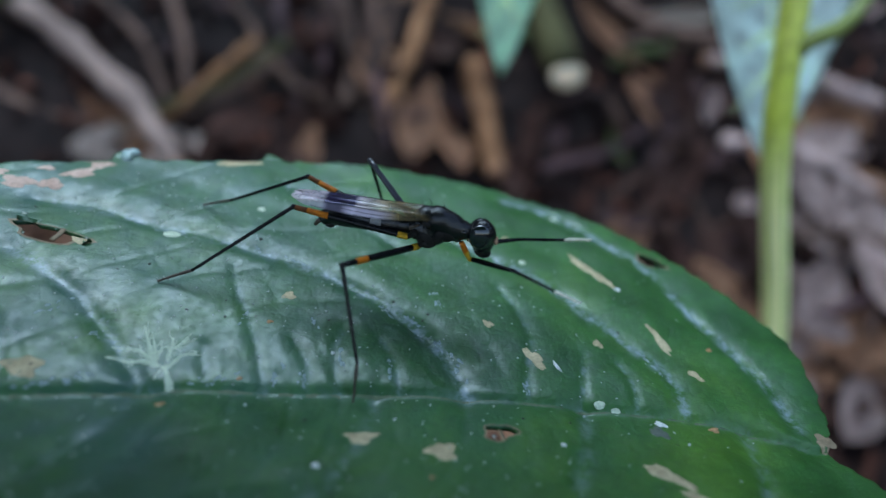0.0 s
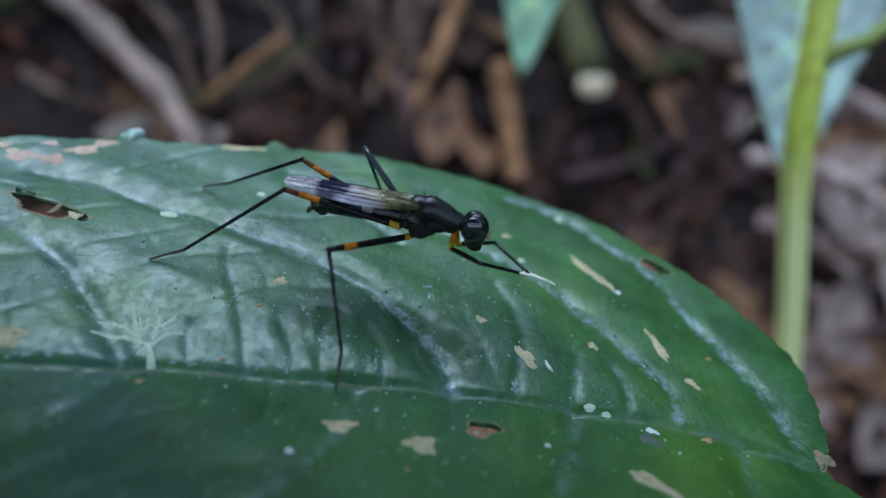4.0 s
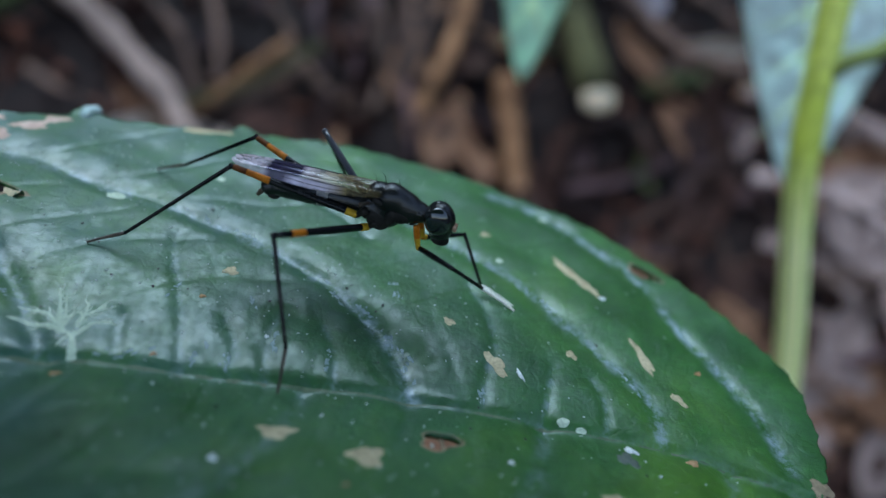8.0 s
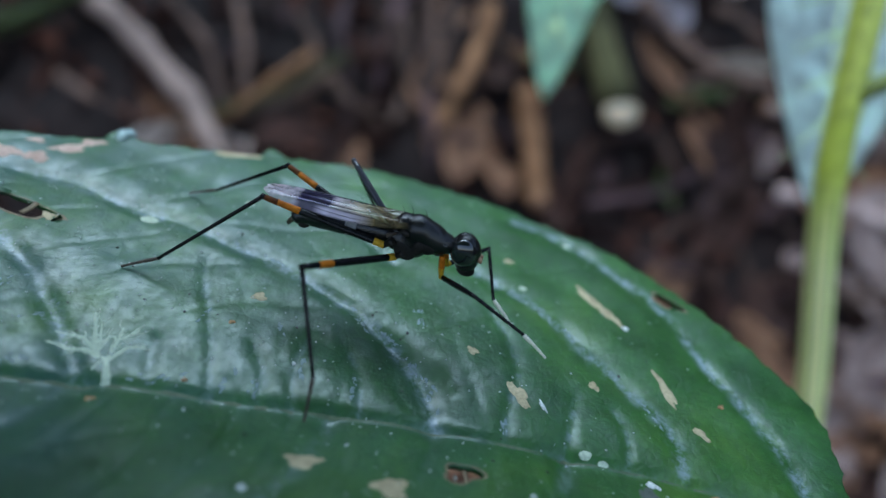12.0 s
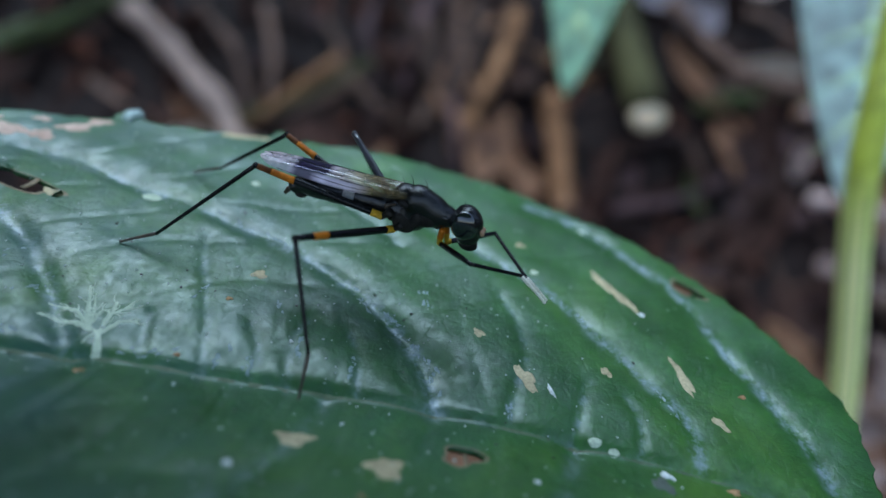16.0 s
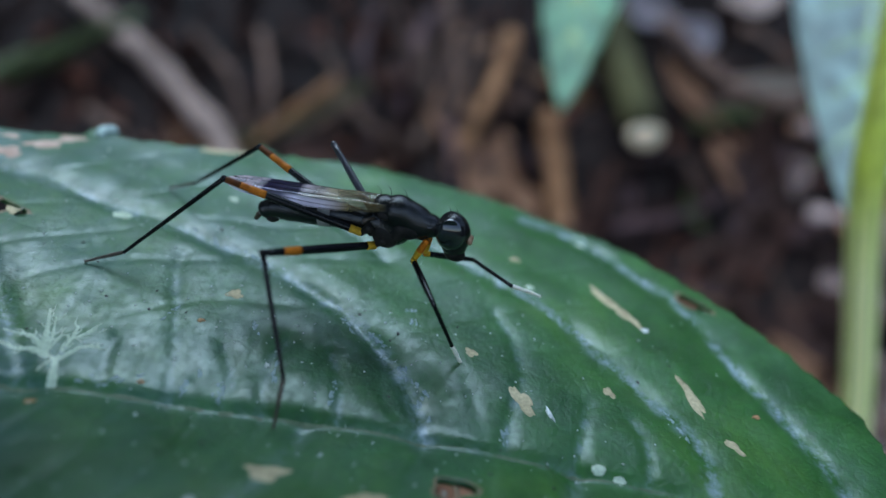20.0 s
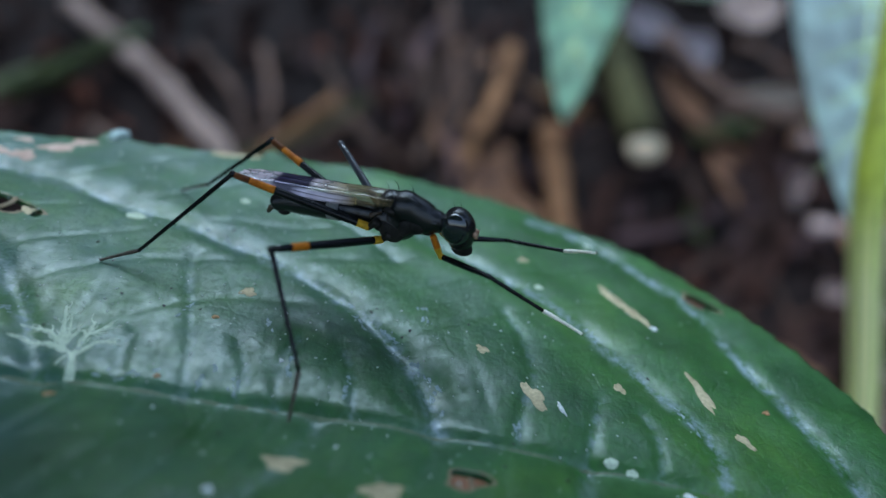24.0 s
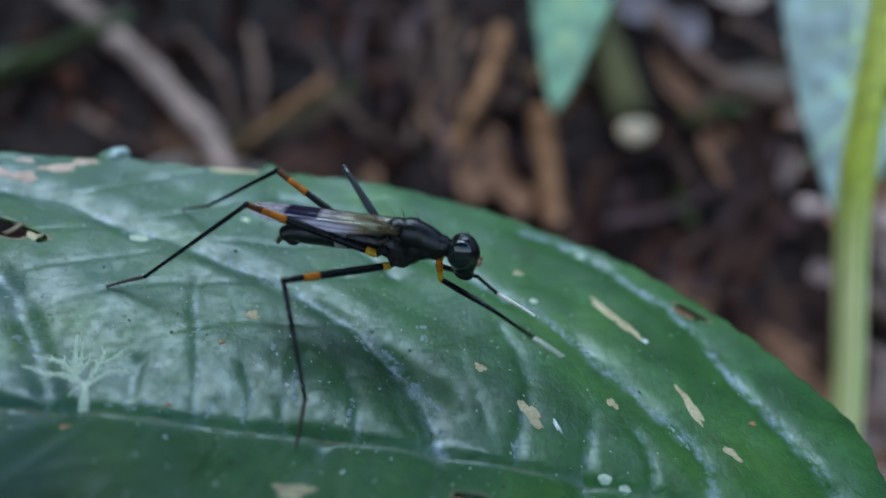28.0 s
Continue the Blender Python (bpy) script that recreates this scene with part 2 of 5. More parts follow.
    link(nt, warp, net.inputs["Vector"])
    cells = ramp_node(nt, net.outputs["Distance"], [(0.0, (0.0, 0.0, 0.0)), (0.12, (0.75, 0.75, 0.75)), (0.4, (1.0, 1.0, 1.0))]).outputs[0]
    h = mix_node(nt, 0.10, h, cells)
    bump_node(nt, b, h, 0.00018, 0.8)
    through_light(nt, b, col, 0.12)
    return mat


M_BLADE = blade_material()
M_DRY = simple("dry_tan_spot", (0.32, 0.25, 0.135), (0.58, 0.47, 0.28), 900, 0.75, 0.00004)
M_DRYRIM = simple("dry_brown_rim", (0.15, 0.10, 0.055), (0.34, 0.26, 0.15), 900, 0.75, 0.00004)
M_PINK = simple("pinkish_dead_patch", (0.36, 0.22, 0.16), (0.60, 0.42, 0.33), 700, 0.75, 0.00004)
M_WHITE = simple("white_fleck", (0.60, 0.62, 0.58), (0.85, 0.86, 0.82), 1500, 0.6)
M_DUST = simple("leaf_dust", (0.24, 0.32, 0.26), (0.55, 0.60, 0.55), 1500, 0.7)
M_PALEGREEN = simple("pale_green_scar", (0.42, 0.50, 0.36), (0.62, 0.68, 0.52), 1200, 0.75, 0.00005, spec=0.1)
M_PALEBLUE = simple("pale_bluish_margin", (0.22, 0.33, 0.30), (0.42, 0.52, 0.50), 1200, 0.55, 0.00005, spec=0.4)
M_SMEAR = simple("bluish_smear", (0.10, 0.18, 0.16), (0.36, 0.45, 0.46), 3400, 0.38, 0.00010, spec=0.6)
M_MIDRIB = simple("olive_midrib", (0.060, 0.105, 0.050), (0.125, 0.155, 0.085), 900, 0.55, 0.00004, spec=0.3)
M_ORANGESPOT = simple("orange_fleck", (0.36, 0.17, 0.07), (0.52, 0.30, 0.14), 1500, 0.7)
M_GREYSPOT = simple("grey_blotch", (0.07, 0.09, 0.07), (0.12, 0.14, 0.11), 1200, 0.7)
M_DIRT = simple("dark_grit", (0.010, 0.010, 0.008), (0.03, 0.026, 0.02), 1500, 0.8)
M_BLACK = simple("black_cuticle", (0.002, 0.002, 0.003), (0.007, 0.0065, 0.007), 1400, 0.27, 0.00006, spec=0.5)
M_GREYCUT = simple("greyish_black_cuticle", (0.004, 0.004, 0.004), (0.032, 0.028, 0.025), 1500, 0.6, 0.00003, spec=0.15)
M_LEG = simple("black_leg", (0.003, 0.003, 0.004), (0.008, 0.008, 0.009), 1500, 0.26, 0.00001, spec=0.2)
M_ORANGE = simple("orange_leg_band", (0.28, 0.070, 0.005), (0.58, 0.175, 0.012), 1300, 0.42, spec=0.15)
M_YELLOW = simple("yellow_leg_band", (0.36, 0.19, 0.008), (0.58, 0.34, 0.03), 1300, 0.42, spec=0.15)
M_FOOTWHITE = simple("white_foot", (0.80, 0.74, 0.60), (0.95, 0.90, 0.76), 2000, 0.55)
M_BROWNFOOT = simple("brown_foot", (0.03, 0.018, 0.012), (0.08, 0.05, 0.03), 2000, 0.5)
M_EYE = simple("dark_compound_eye", (0.006, 0.008, 0.009), (0.014, 0.017, 0.018), 2500, 0.14, 0.0, spec=0.9)
M_ANTENNA = simple("rusty_antenna", (0.05, 0.014, 0.004), (0.16, 0.048, 0.010), 2000, 0.5, spec=0.15)
M_FEELER = simple("pale_rusty_antenna", (0.26, 0.13, 0.075), (0.46, 0.27, 0.17), 2000, 0.5)
# leg black made violet and glossier, to stand in for sky sheen
M_SHEENLEG = simple("violet_sheen_leg", (0.006, 0.005, 0.009), (0.02, 0.017, 0.03), 1500, 0.32, 0.00001, spec=0.9)
M_BANDWHITE = simple("white_belly_band", (0.17, 0.165, 0.165), (0.30, 0.29, 0.28), 1500, 0.5)


def wing_material():
    """A smoky clear wing with a dark bar and a faint violet gloss."""
    mat, nt, b = shader("smoky_wing", 0.19, 0.0, 0.5)
    tc = nt.nodes.new("ShaderNodeTexCoord")
    sep = nt.nodes.new("ShaderNodeSeparateXYZ")
    link(nt, tc.outputs["Object"], sep.inputs[0])
    rng = nt.nodes.new("ShaderNodeMapRange")
    rng.inputs["From Min"].default_value, rng.inputs["From Max"].default_value = -7.8 * MM, -0.4 * MM
    wob = noise_node(nt, 700, 3.0)
    add = nt.nodes.new("ShaderNodeMath")
    add.operation = "MULTIPLY_ADD"
    add.inputs[1].default_value, add.inputs[2].default_value = 0.0006, 0.0
    link(nt, wob.outputs[0], add.inputs[0])
    plus = nt.nodes.new("ShaderNodeMath")
    link(nt, sep.outputs["X"], plus.inputs[0])
    link(nt, add.outputs[0], plus.inputs[1])
    link(nt, plus.outputs[0], rng.inputs["Value"])
    col = ramp_node(nt, rng.outputs[0], [(0.0, (0.56, 0.41, 0.47)), (0.27, (0.46, 0.36, 0.43)), (0.305, (0.010, 0.007, 0.028)),
                                         (0.50, (0.012, 0.009, 0.024)), (0.545, (0.36, 0.30, 0.34)), (0.68, (0.24, 0.19, 0.14)), (0.78, (0.15, 0.11, 0.05)), (1.0, (0.075, 0.052, 0.022))]).outputs[0]
    alp = ramp_node(nt, rng.outputs[0], [(0.0, (0.5,) * 3), (0.27, (0.55,) * 3), (0.305, (0.95,) * 3), (0.50, (0.95,) * 3), (0.545, (0.65,) * 3), (1.0, (0.85,) * 3)]).outputs[0]
    smear = ramp_node(nt, noise_node(nt, 900, 4.0, 0.7).outputs[0], [(0.35, (0.5, 0.5, 0.5)), (0.65, (1.5, 1.45, 1.35))]).outputs[0]
    col = mix_node(nt, 1.0, col, smear, "MULTIPLY")
    # a lilac sky glint along the hind margin, put into the colour
    side = nt.nodes.new("ShaderNodeMath")
    side.operation = "ABSOLUTE"
    link(nt, sep.outputs["Y"], side.inputs[0])
    margin_glint = nt.nodes.new("ShaderNodeMapRange")
    margin_glint.inputs["From Min"].default_value, margin_glint.inputs["From Max"].default_value, margin_glint.inputs["To Max"].default_value = 0.48 * MM, 0.62 * MM, 0.9
    link(nt, side.outputs[0], margin_glint.inputs["Value"])
    where = ramp_node(nt, rng.outputs[0], [(0.0, (0.6,) * 3), (0.28, (0.6,) * 3), (0.33, (0.12,) * 3), (0.42, (0.12,) * 3), (0.50, (0.9,) * 3), (0.68, (0.8,) * 3), (0.80, (0.0,) * 3)]).outputs[0]
    col = mix_node(nt, mix_node(nt, 1.0, margin_glint.outputs[0], where, "MULTIPLY"), col, (0.62, 0.54, 0.66))
    link(nt, col, b.inputs["Base Color"])
    link(nt, alp, b.inputs["Alpha"])
    b.inputs["Specular IOR Level"].default_value = 0.5
    b.inputs["Coat Weight"].default_value, b.inputs["Coat Roughness"].default_value = 0.12, 0.12
    tint = ramp_node(nt, rng.outputs[0], [(0.0, (0.95, 0.85, 1.0)), (0.27, (0.9, 0.78, 1.0)), (0.305, (0.22, 0.17, 0.46)), (0.50, (0.24, 0.19, 0.48)), (0.56, (1.0, 0.92, 0.86)), (1.0, (1.0, 0.93, 0.80))]).outputs[0]
    link(nt, tint, b.inputs["Specular Tint"])
    return mat


M_WING = wing_material()

# ---- ground: a forest floor that rises into a bank ----


def bank(x, y):
    """Height of the forest floor in millimetres; its unseen far slopes are raised to block sky."""
    # steep beyond 420 mm: out of view, added to darken the leaf's reflections
    profile = ((-1e6, 0.0), (120, 0.0), (175, 8.0), (290, 92.0), (420, 200.0), (700, 490.0), (1500, 1480.0), (4000, 4700.0), (9000, 9800.0), (1e6, 12000.0))
    # unseen rises to right and left, added to cut off low sky
    run, y = y, y + 0.35 * max(x - 260, 0.0) + 0.9 * max(-x - 420, 0.0)
    for (y0, z0), (y1, z1) in zip(profile, profile[1:]):
        if y <= y1:
            z = z0 + (z1 - z0) * (y - y0) / (y1 - y0)
            break
    near = max(0.0, 1 - (abs(x) + abs(run - 250)) / 4000)
    z += near * (14 * noise.noise((x / 70, run / 70, 1.3)) + 5 * noise.noise((x / 23, run / 23, 4.1)) + 2 * noise.noise((x / 9, run / 9, 7.7)))
    return z


def build_ground():
    near = [-400 + 10 * k for k in range(81)]
    far = [600 * 1.35 ** k for k in range(16)]
    xs = [-f for f in far[::-1]] + [-500] + near + [500] + far
    ys = [-f for f in far[::-1]] + [-500] + [-400 + 16 * k for k in range(26)] + [8 * k for k in range(1, 76)] + [650] + [720 * 1.35 ** k for k in range(16)]
    bm = bmesh.new()
    grid = [[bm.verts.new((x, y, bank(x, y))) for x in xs] for y in ys]
    for a, b in zip(grid, grid[1:]):
        for k in range(len(xs) - 1):
            bm.faces.new((a[k], a[k + 1], b[k + 1], b[k]))
    tagged(part("ground", bm, M_SOIL), "dark damp forest soil rising into a bank", "ground", kind="structure")


build_ground()


def dead_leaf(length, width, curl, fold, seed, material):
    """A dry leaf lying in its own plane: pointed blade with a midrib, curled and creased."""
    rnd = random.Random(seed)
    bm = bmesh.new()
    cols, rows_ = 11, 7
    grid = []
    for i in range(cols):
        s = i / (cols - 1)
        half = width / 2 * math.sin(math.pi * min(max(s, 0.02), 0.98)) ** 0.7 * (1 - 0.25 * s)
        line = []
        for j in range(rows_):
            t = j / (rows_ - 1) * 2 - 1
            x = (s - 0.5) * length
            y = half * t * (1 + 0.1 * rnd.uniform(-1, 1))
            z = curl * length * (s - 0.5) ** 2 + fold * abs(y) + 0.03 * length * noise.noise((x / length * 3 + seed, y / width * 2, seed))
            line.append(bm.verts.new((x, y, z)))
        grid.append(line)
    for a, b in zip(grid, grid[1:]):
        for k in range(rows_ - 1):
            bm.faces.new((a[k], a[k + 1], b[k + 1], b[k]))
    bmesh.ops.solidify(bm, geom=bm.faces[:], thickness=0.35)
    leaf = part("dead_leaf", bm, material)
    rib = bmesh.new()
    tube(rib, [Vector(((s - 0.55) * length, 0, curl * length * (s - 0.5) ** 2 + 0.25)) for s in [k / 8 for k in range(9)]], lambda s: 0.55 * (1.1 - s), 5)
    part("midrib", rib, M_BROWNTWIG, leaf)
    return leaf


def lay(ob, x, y, up, turn, tip=0.0, roll=0.0):
    """Sets a thing on the floor or bank."""
    slope = math.degrees(math.atan2(bank(x, y + 6) - bank(x, y - 6), 12))
    ob.matrix_basis = pose(x * MM, y * MM, (bank(x, y) + up) * MM, slope, 0, 0) @ pose(0, 0, 0, tip, roll, turn)
    return ob


def build_litter():
    rnd = random.Random(11)
    mats = (M_DEAD, M_DEAD, M_DEAD, M_TAN, M_DEAD, M_RUST)
    count = 0
    while count < 170:
        y = rnd.uniform(95, 460)
        x = rnd.uniform(-0.85, 0.85) * (60 + y * 0.85)
        mat = mats[rnd.randrange(len(mats))]
        if mat is not M_DEAD and (rnd.random() < 0.55 or 52 < x < 135 and 285 < y < 400):
            mat = M_DEAD
        leaf = dead_leaf(rnd.uniform(24, 70), rnd.uniform(10, 28), rnd.uniform(-0.5, 0.7), rnd.uniform(-0.3, 0.4), 100 + count, mat)
        lay(leaf, x, y, rnd.uniform(1, 4), rnd.uniform(0, 360), rnd.uniform(-28, 28), rnd.uniform(-25, 25))
        tagged(leaf, {"dead_leaf": "curled brown dead leaf on the forest floor", "tan_leaf": "pale tan dry leaf on the forest floor",
                      "rusty_bark": "rust-brown dry leaf on the forest floor"}[mat.name], "leaf", "dead leaves on the forest floor")
        count += 1
    # crumbs of leaf, bark and soil too many to count
    bm = bmesh.new()
    for k in range(2600):
        y = rnd.uniform(80, 520)
        x = rnd.uniform(-1, 1) * (70 + y * 0.9)
        r = rnd.uniform(1.2, 5.5)
        m = Matrix.Translation((x, y, bank(x, y) + 0.3 * r)) @ Euler((rnd.uniform(0, 6), rnd.uniform(0, 6), rnd.uniform(0, 6))).to_matrix().to_4x4() @ Matrix.Diagonal((r * rnd.uniform(0.8, 2.2), r * rnd.uniform(0.4, 0.9), r * rnd.uniform(0.12, 0.5), 1))
        vs = [bm.verts.new(m @ Vector(c)) for c in ((-1, -1, -1), (1, -0.8, -1), (1, 1, -1), (-0.8, 1, -1), (-0.9, -0.9, 1), (0.8, -1, 1), (0.9, 0.8, 1), (-1, 0.9, 1))]
        for f in ((0, 3, 2, 1), (4, 5, 6, 7), (0, 1, 5, 4), (1, 2, 6, 5), (2, 3, 7, 6), (3, 0, 4, 7)):
            bm.faces.new([vs[i] for i in f])
    tagged(part("leaf_litter", bm, M_CRUMB, smooth=False), "dark crumbled leaf litter covering the forest floor", "litter", kind="stuff")


def crumb_material():
    mat = simple("litter_crumbs", (0.006, 0.0026, 0.0020), (0.100, 0.042, 0.028), 35, 0.85, 0.0006, spec=0.1)
    nt = mat.node_tree
    b = nt.nodes["Principled BSDF"]
    geo = nt.nodes.new("ShaderNodeNewGeometry")
    tint = ramp_node(nt, geo.outputs["Random Per Island"], [(0.0, (0.12, 0.11, 0.11)), (0.6, (0.42, 0.40, 0.40)), (0.9, (1.2, 1.1, 1.05)), (1.0, (3.2, 2.9, 2.6))]).outputs[0]
    old = b.inputs["Base Color"].links[0].from_socket
    link(nt, mix_node(nt, 1.0, old, tint, "MULTIPLY"), b.inputs["Base Color"])
    return mat


M_CRUMB = crumb_material()
build_litter()


def twig(name, points, r0, r1, material, label, category="twig", knots=3, seed=1, group=""):
    rnd = random.Random(seed)
    pts = spline(points, 28)
    bumps = [rnd.random() for _ in range(knots)]
    bm = bmesh.new()
    tube(bm, [p + Vector((noise.noise(p / 17), noise.noise(p / 13 + Vector((5, 0, 0))), noise.noise(p / 15))) * r0 * 0.35 for p in pts],
         lambda s: (r0 + (r1 - r0) * s) * (1 + 0.35 * sum(math.exp(-((s - b) / 0.03) ** 2) for b in bumps)), 9)
    ob = part(name, bm, material)
    if r0 > 3.9 and category != "grass":
        for k, f in enumerate((6, 13, 21)):
            bm = bmesh.new()
            way = Vector((0.5, -0.6, 0.5 - 0.4 * k)).normalized()
            tube(bm, [pts[f] + way * u for u in (0, r0 * 1.1, r0 * 1.9)], lambda s: r0 * (0.42 - 0.2 * s), 7)
            part("knot", bm, material, ob)
        bm = bmesh.new()
        tube(bm, [pts[-1], pts[-1] + (pts[-1] - pts[-2]).normalized() * 2.5], lambda s: r1 * (0.95 - 0.4 * s), 9)
        part("broken_end", bm, M_TAN, ob, "splintered pale end")
    return tagged(ob, label, category, group)


def build_bank_things():
    twig("fallen_branch", [(-236, 348, 154), (-199, 328, 136), (-159, 303, 115), (-131, 283, 98), (-117, 268, 87), (-106, 256, 76)], 4.9, 4.3, M_GREYTWIG, "grey weathered fallen branch leaning on the bank", "branch", 4, 3)
    twig("dry_stick", [(-78, 296, 120), (-100, 287, 103), (-126, 276, 84), (-140, 268, 70)], 2.4, 2.0, M_RUST, "orange-brown dry stick on the bank", "stick", 2, 4)
    twig("mossy_stick", [(-66, 300, 118), (-90, 290, 104), (-116, 282, 94), (-138, 276, 86)], 2.9, 2.2, M_MOSSBARK, "olive mossy stick on the bank", "stick", 3, 5)
    twig("dry_stick", [(-6, 336, 141), (-8, 322, 128), (-13, 306, 115), (-20, 290, 102), (-24, 274, 90)], 4.4, 3.2, M_RUST, "rust-brown upright broken stick on the bank", "stick", 2, 6)
    twig("broken_stub", [(13, 297, 110), (15, 287, 102), (18, 272, 90), (21, 254, 76)], 4.6, 4.6, M_RUST, "rust-brown broken root stub on the bank", "stick", 2, 7)
    twig("thin_root", [(-60, 310, 150), (-45, 300, 125), (-28, 285, 95), (-12, 270, 70)], 3.2, 2.2, M_BROWNTWIG, "brown root running down the bank", "root", 3, 8)
    twig("thin_root", [(-36, 318, 160), (-30, 304, 130), (-33, 288, 98), (-36, 275, 74)], 3.0, 2.2, M_BROWNTWIG, "brown root running down the bank", "root", 3, 9)
    twig("thin_root", [(-200, 300, 100), (-160, 285, 88), (-110, 285, 92), (-70, 296, 112)], 3.2, 2.4, M_BROWNTWIG, "brown root running along the bank", "root", 3, 10)
    twig("pale_twig", [(180, 276, 96), (160, 282, 103), (140, 288, 111), (112, 292, 112)], 4.0, 2.8, M_PINKLITTER, "pale bleached twig on the bank", "twig", 2, 12)
    twig("thin_root", [(60, 330, 150), (85, 312, 128), (120, 300, 118), (165, 296, 116)], 3.2, 2.2, M_BROWNTWIG, "brown root running along the bank", "root", 3, 13)
    twig("grass_blade", [(-268, 302, 104), (-246, 306, 113), (-220, 312, 125), (-201, 318, 134), (-184, 326, 142)], 7.0, 2.4, M_GRASS, "broad green grass blade", "grass", 0, 14)
    blade = bpy.data.objects["grass_blade"]
    for k in (-1, 1):
        bm = bmesh.new()
        tube(bm, [Vector(p) + Vector((0, -4.6, 2.6 * k)) for p in spline([(-268, 302, 104), (-246, 306, 113), (-220, 312, 125), (-201, 318, 134), (-190, 324, 139)], 14)], lambda s: 1.2 - 0.5 * s, 6)
        part("rib", bm, M_MOSSBARK, blade, "darker rib of the blade")
    # a cut branch whose pale end faces outwards
    log = new("cut_branch")
    log.matrix_basis = look(Vector((51, 284, 108)) * MM, Vector((36, 334, 150)) * MM)
    tagged(log, "olive bark branch with a pale cut end", "branch")
    bm = bmesh.new()
    tube(bm, [(0, 0, -k * 8.0) for k in range(10)], lambda s: 7.0 + 1.6 * s + 0.5 * math.sin(9 * s), 16)
    part("bark", bm, M_MOSSBARK, log)
    bm = bmesh.new()
    ball(bm, (0, 0.6, 2.0), (7.2, 5.2, 2.6), Euler((-0.7, 0, 0)).to_matrix())
    part("cut_end", bm, M_CUTWOOD, log, "pale fresh cut wood")
    spec = [(-9, 274, 40, 22, 78, M_TAN, 8, 0), (-131, 274, 44, 20, 15, M_PALE, 20, 10), (-112, 268, 30, 16, 50, M_PALE, 10, 5), (164, 278, 62, 24, 25, M_TAN, 15, 10),
            (140, 205, 50, 26, 160, M_TAN, 10, 0), (146, 188, 46, 22, 40, M_PINKLITTER, 10, 15), (120, 222, 40, 18, 110, M_DEAD, 15, 0), (-60, 262, 46, 18, 95, M_DEAD, 20, 0), (150, 238, 36, 18, 75, M_PINKLITTER, 12, 0),
            (86, 374, 44, 26, 8, M_SAGELITTER, 0, 0), (104, 357, 31, 28, 15, M_BLUSH, 0, 0), (76, 339, 25, 24, 50, M_LILAC, 0, 0), (58, 352, 32, 22, -40, M_LILAC, 0, 0), (110, 315, 40, 13, 4, M_GREYTAN, 0, 0), (60, 268, 26, 14, 30, M_DEAD, 20, 0), (24, 262, 40, 16, 100, M_DEAD, 20, 10),
            (118, 190, 44, 22, 20, M_TAN, 10, 5), (104, 214, 40, 20, 130, M_TAN, 10, -8), (132, 262, 48, 22, 60, M_TAN, 15, 0), (168, 225, 50, 26, 100, M_PINKLITTER, 12, 0), (158, 200, 46, 20, 10, M_TAN, 8, 10), (112, 172, 38, 20, 80, M_PINKLITTER, 8, 0),
            (176, 252, 44, 22, 140, M_TAN, 15, 0), (90, 250, 40, 18, 45, M_DEAD, 15, 0), (72, 310, 44, 20, 120, M_TAN, 20, 0), (150, 320, 50, 26, 30, M_TAN, 20, 0), (-30, 300, 44, 20, 80, M_TAN, 25, 0), (4, 268, 40, 20, 95, M_TAN, 30, 10),
            (-155, 237, 46, 26, 20, M_TAN, 5, 0), (-138, 236, 40, 24, 100, M_TAN, 5, 0), (18, 177, 36, 26, 50, M_TAN, 0, 0), (-10, 180, 34, 24, 140, M_TAN, 0, 0), (69, 233, 24, 18, 40, M_TAN, 4, 0)]
    for k, (x, y, a, b, turn, mat, tip, roll) in enumerate(spec):
        leaf = lay(dead_leaf(a, b, 0.25, 0.15, 300 + k, mat), x, y, 6, turn, tip, roll)
        tagged(leaf, {"tan_leaf": "tan dry leaf on the bank", "pale_litter": "bleached pale dry leaf on the bank", "pinkish_litter": "bleached pinkish dry leaf on the bank", "dead_leaf": "dull brown dry leaf on the bank",
                      "sage_litter": "faded grey-green leaf on the bank", "blush_litter": "pale blush-pink dry leaf on the bank", "lilac_litter": "bleached lilac-grey dry leaf on the bank", "greyish_tan_litter": "narrow greyish tan dry leaf on the bank"}[mat.name], "leaf", "dead leaves on the forest floor")
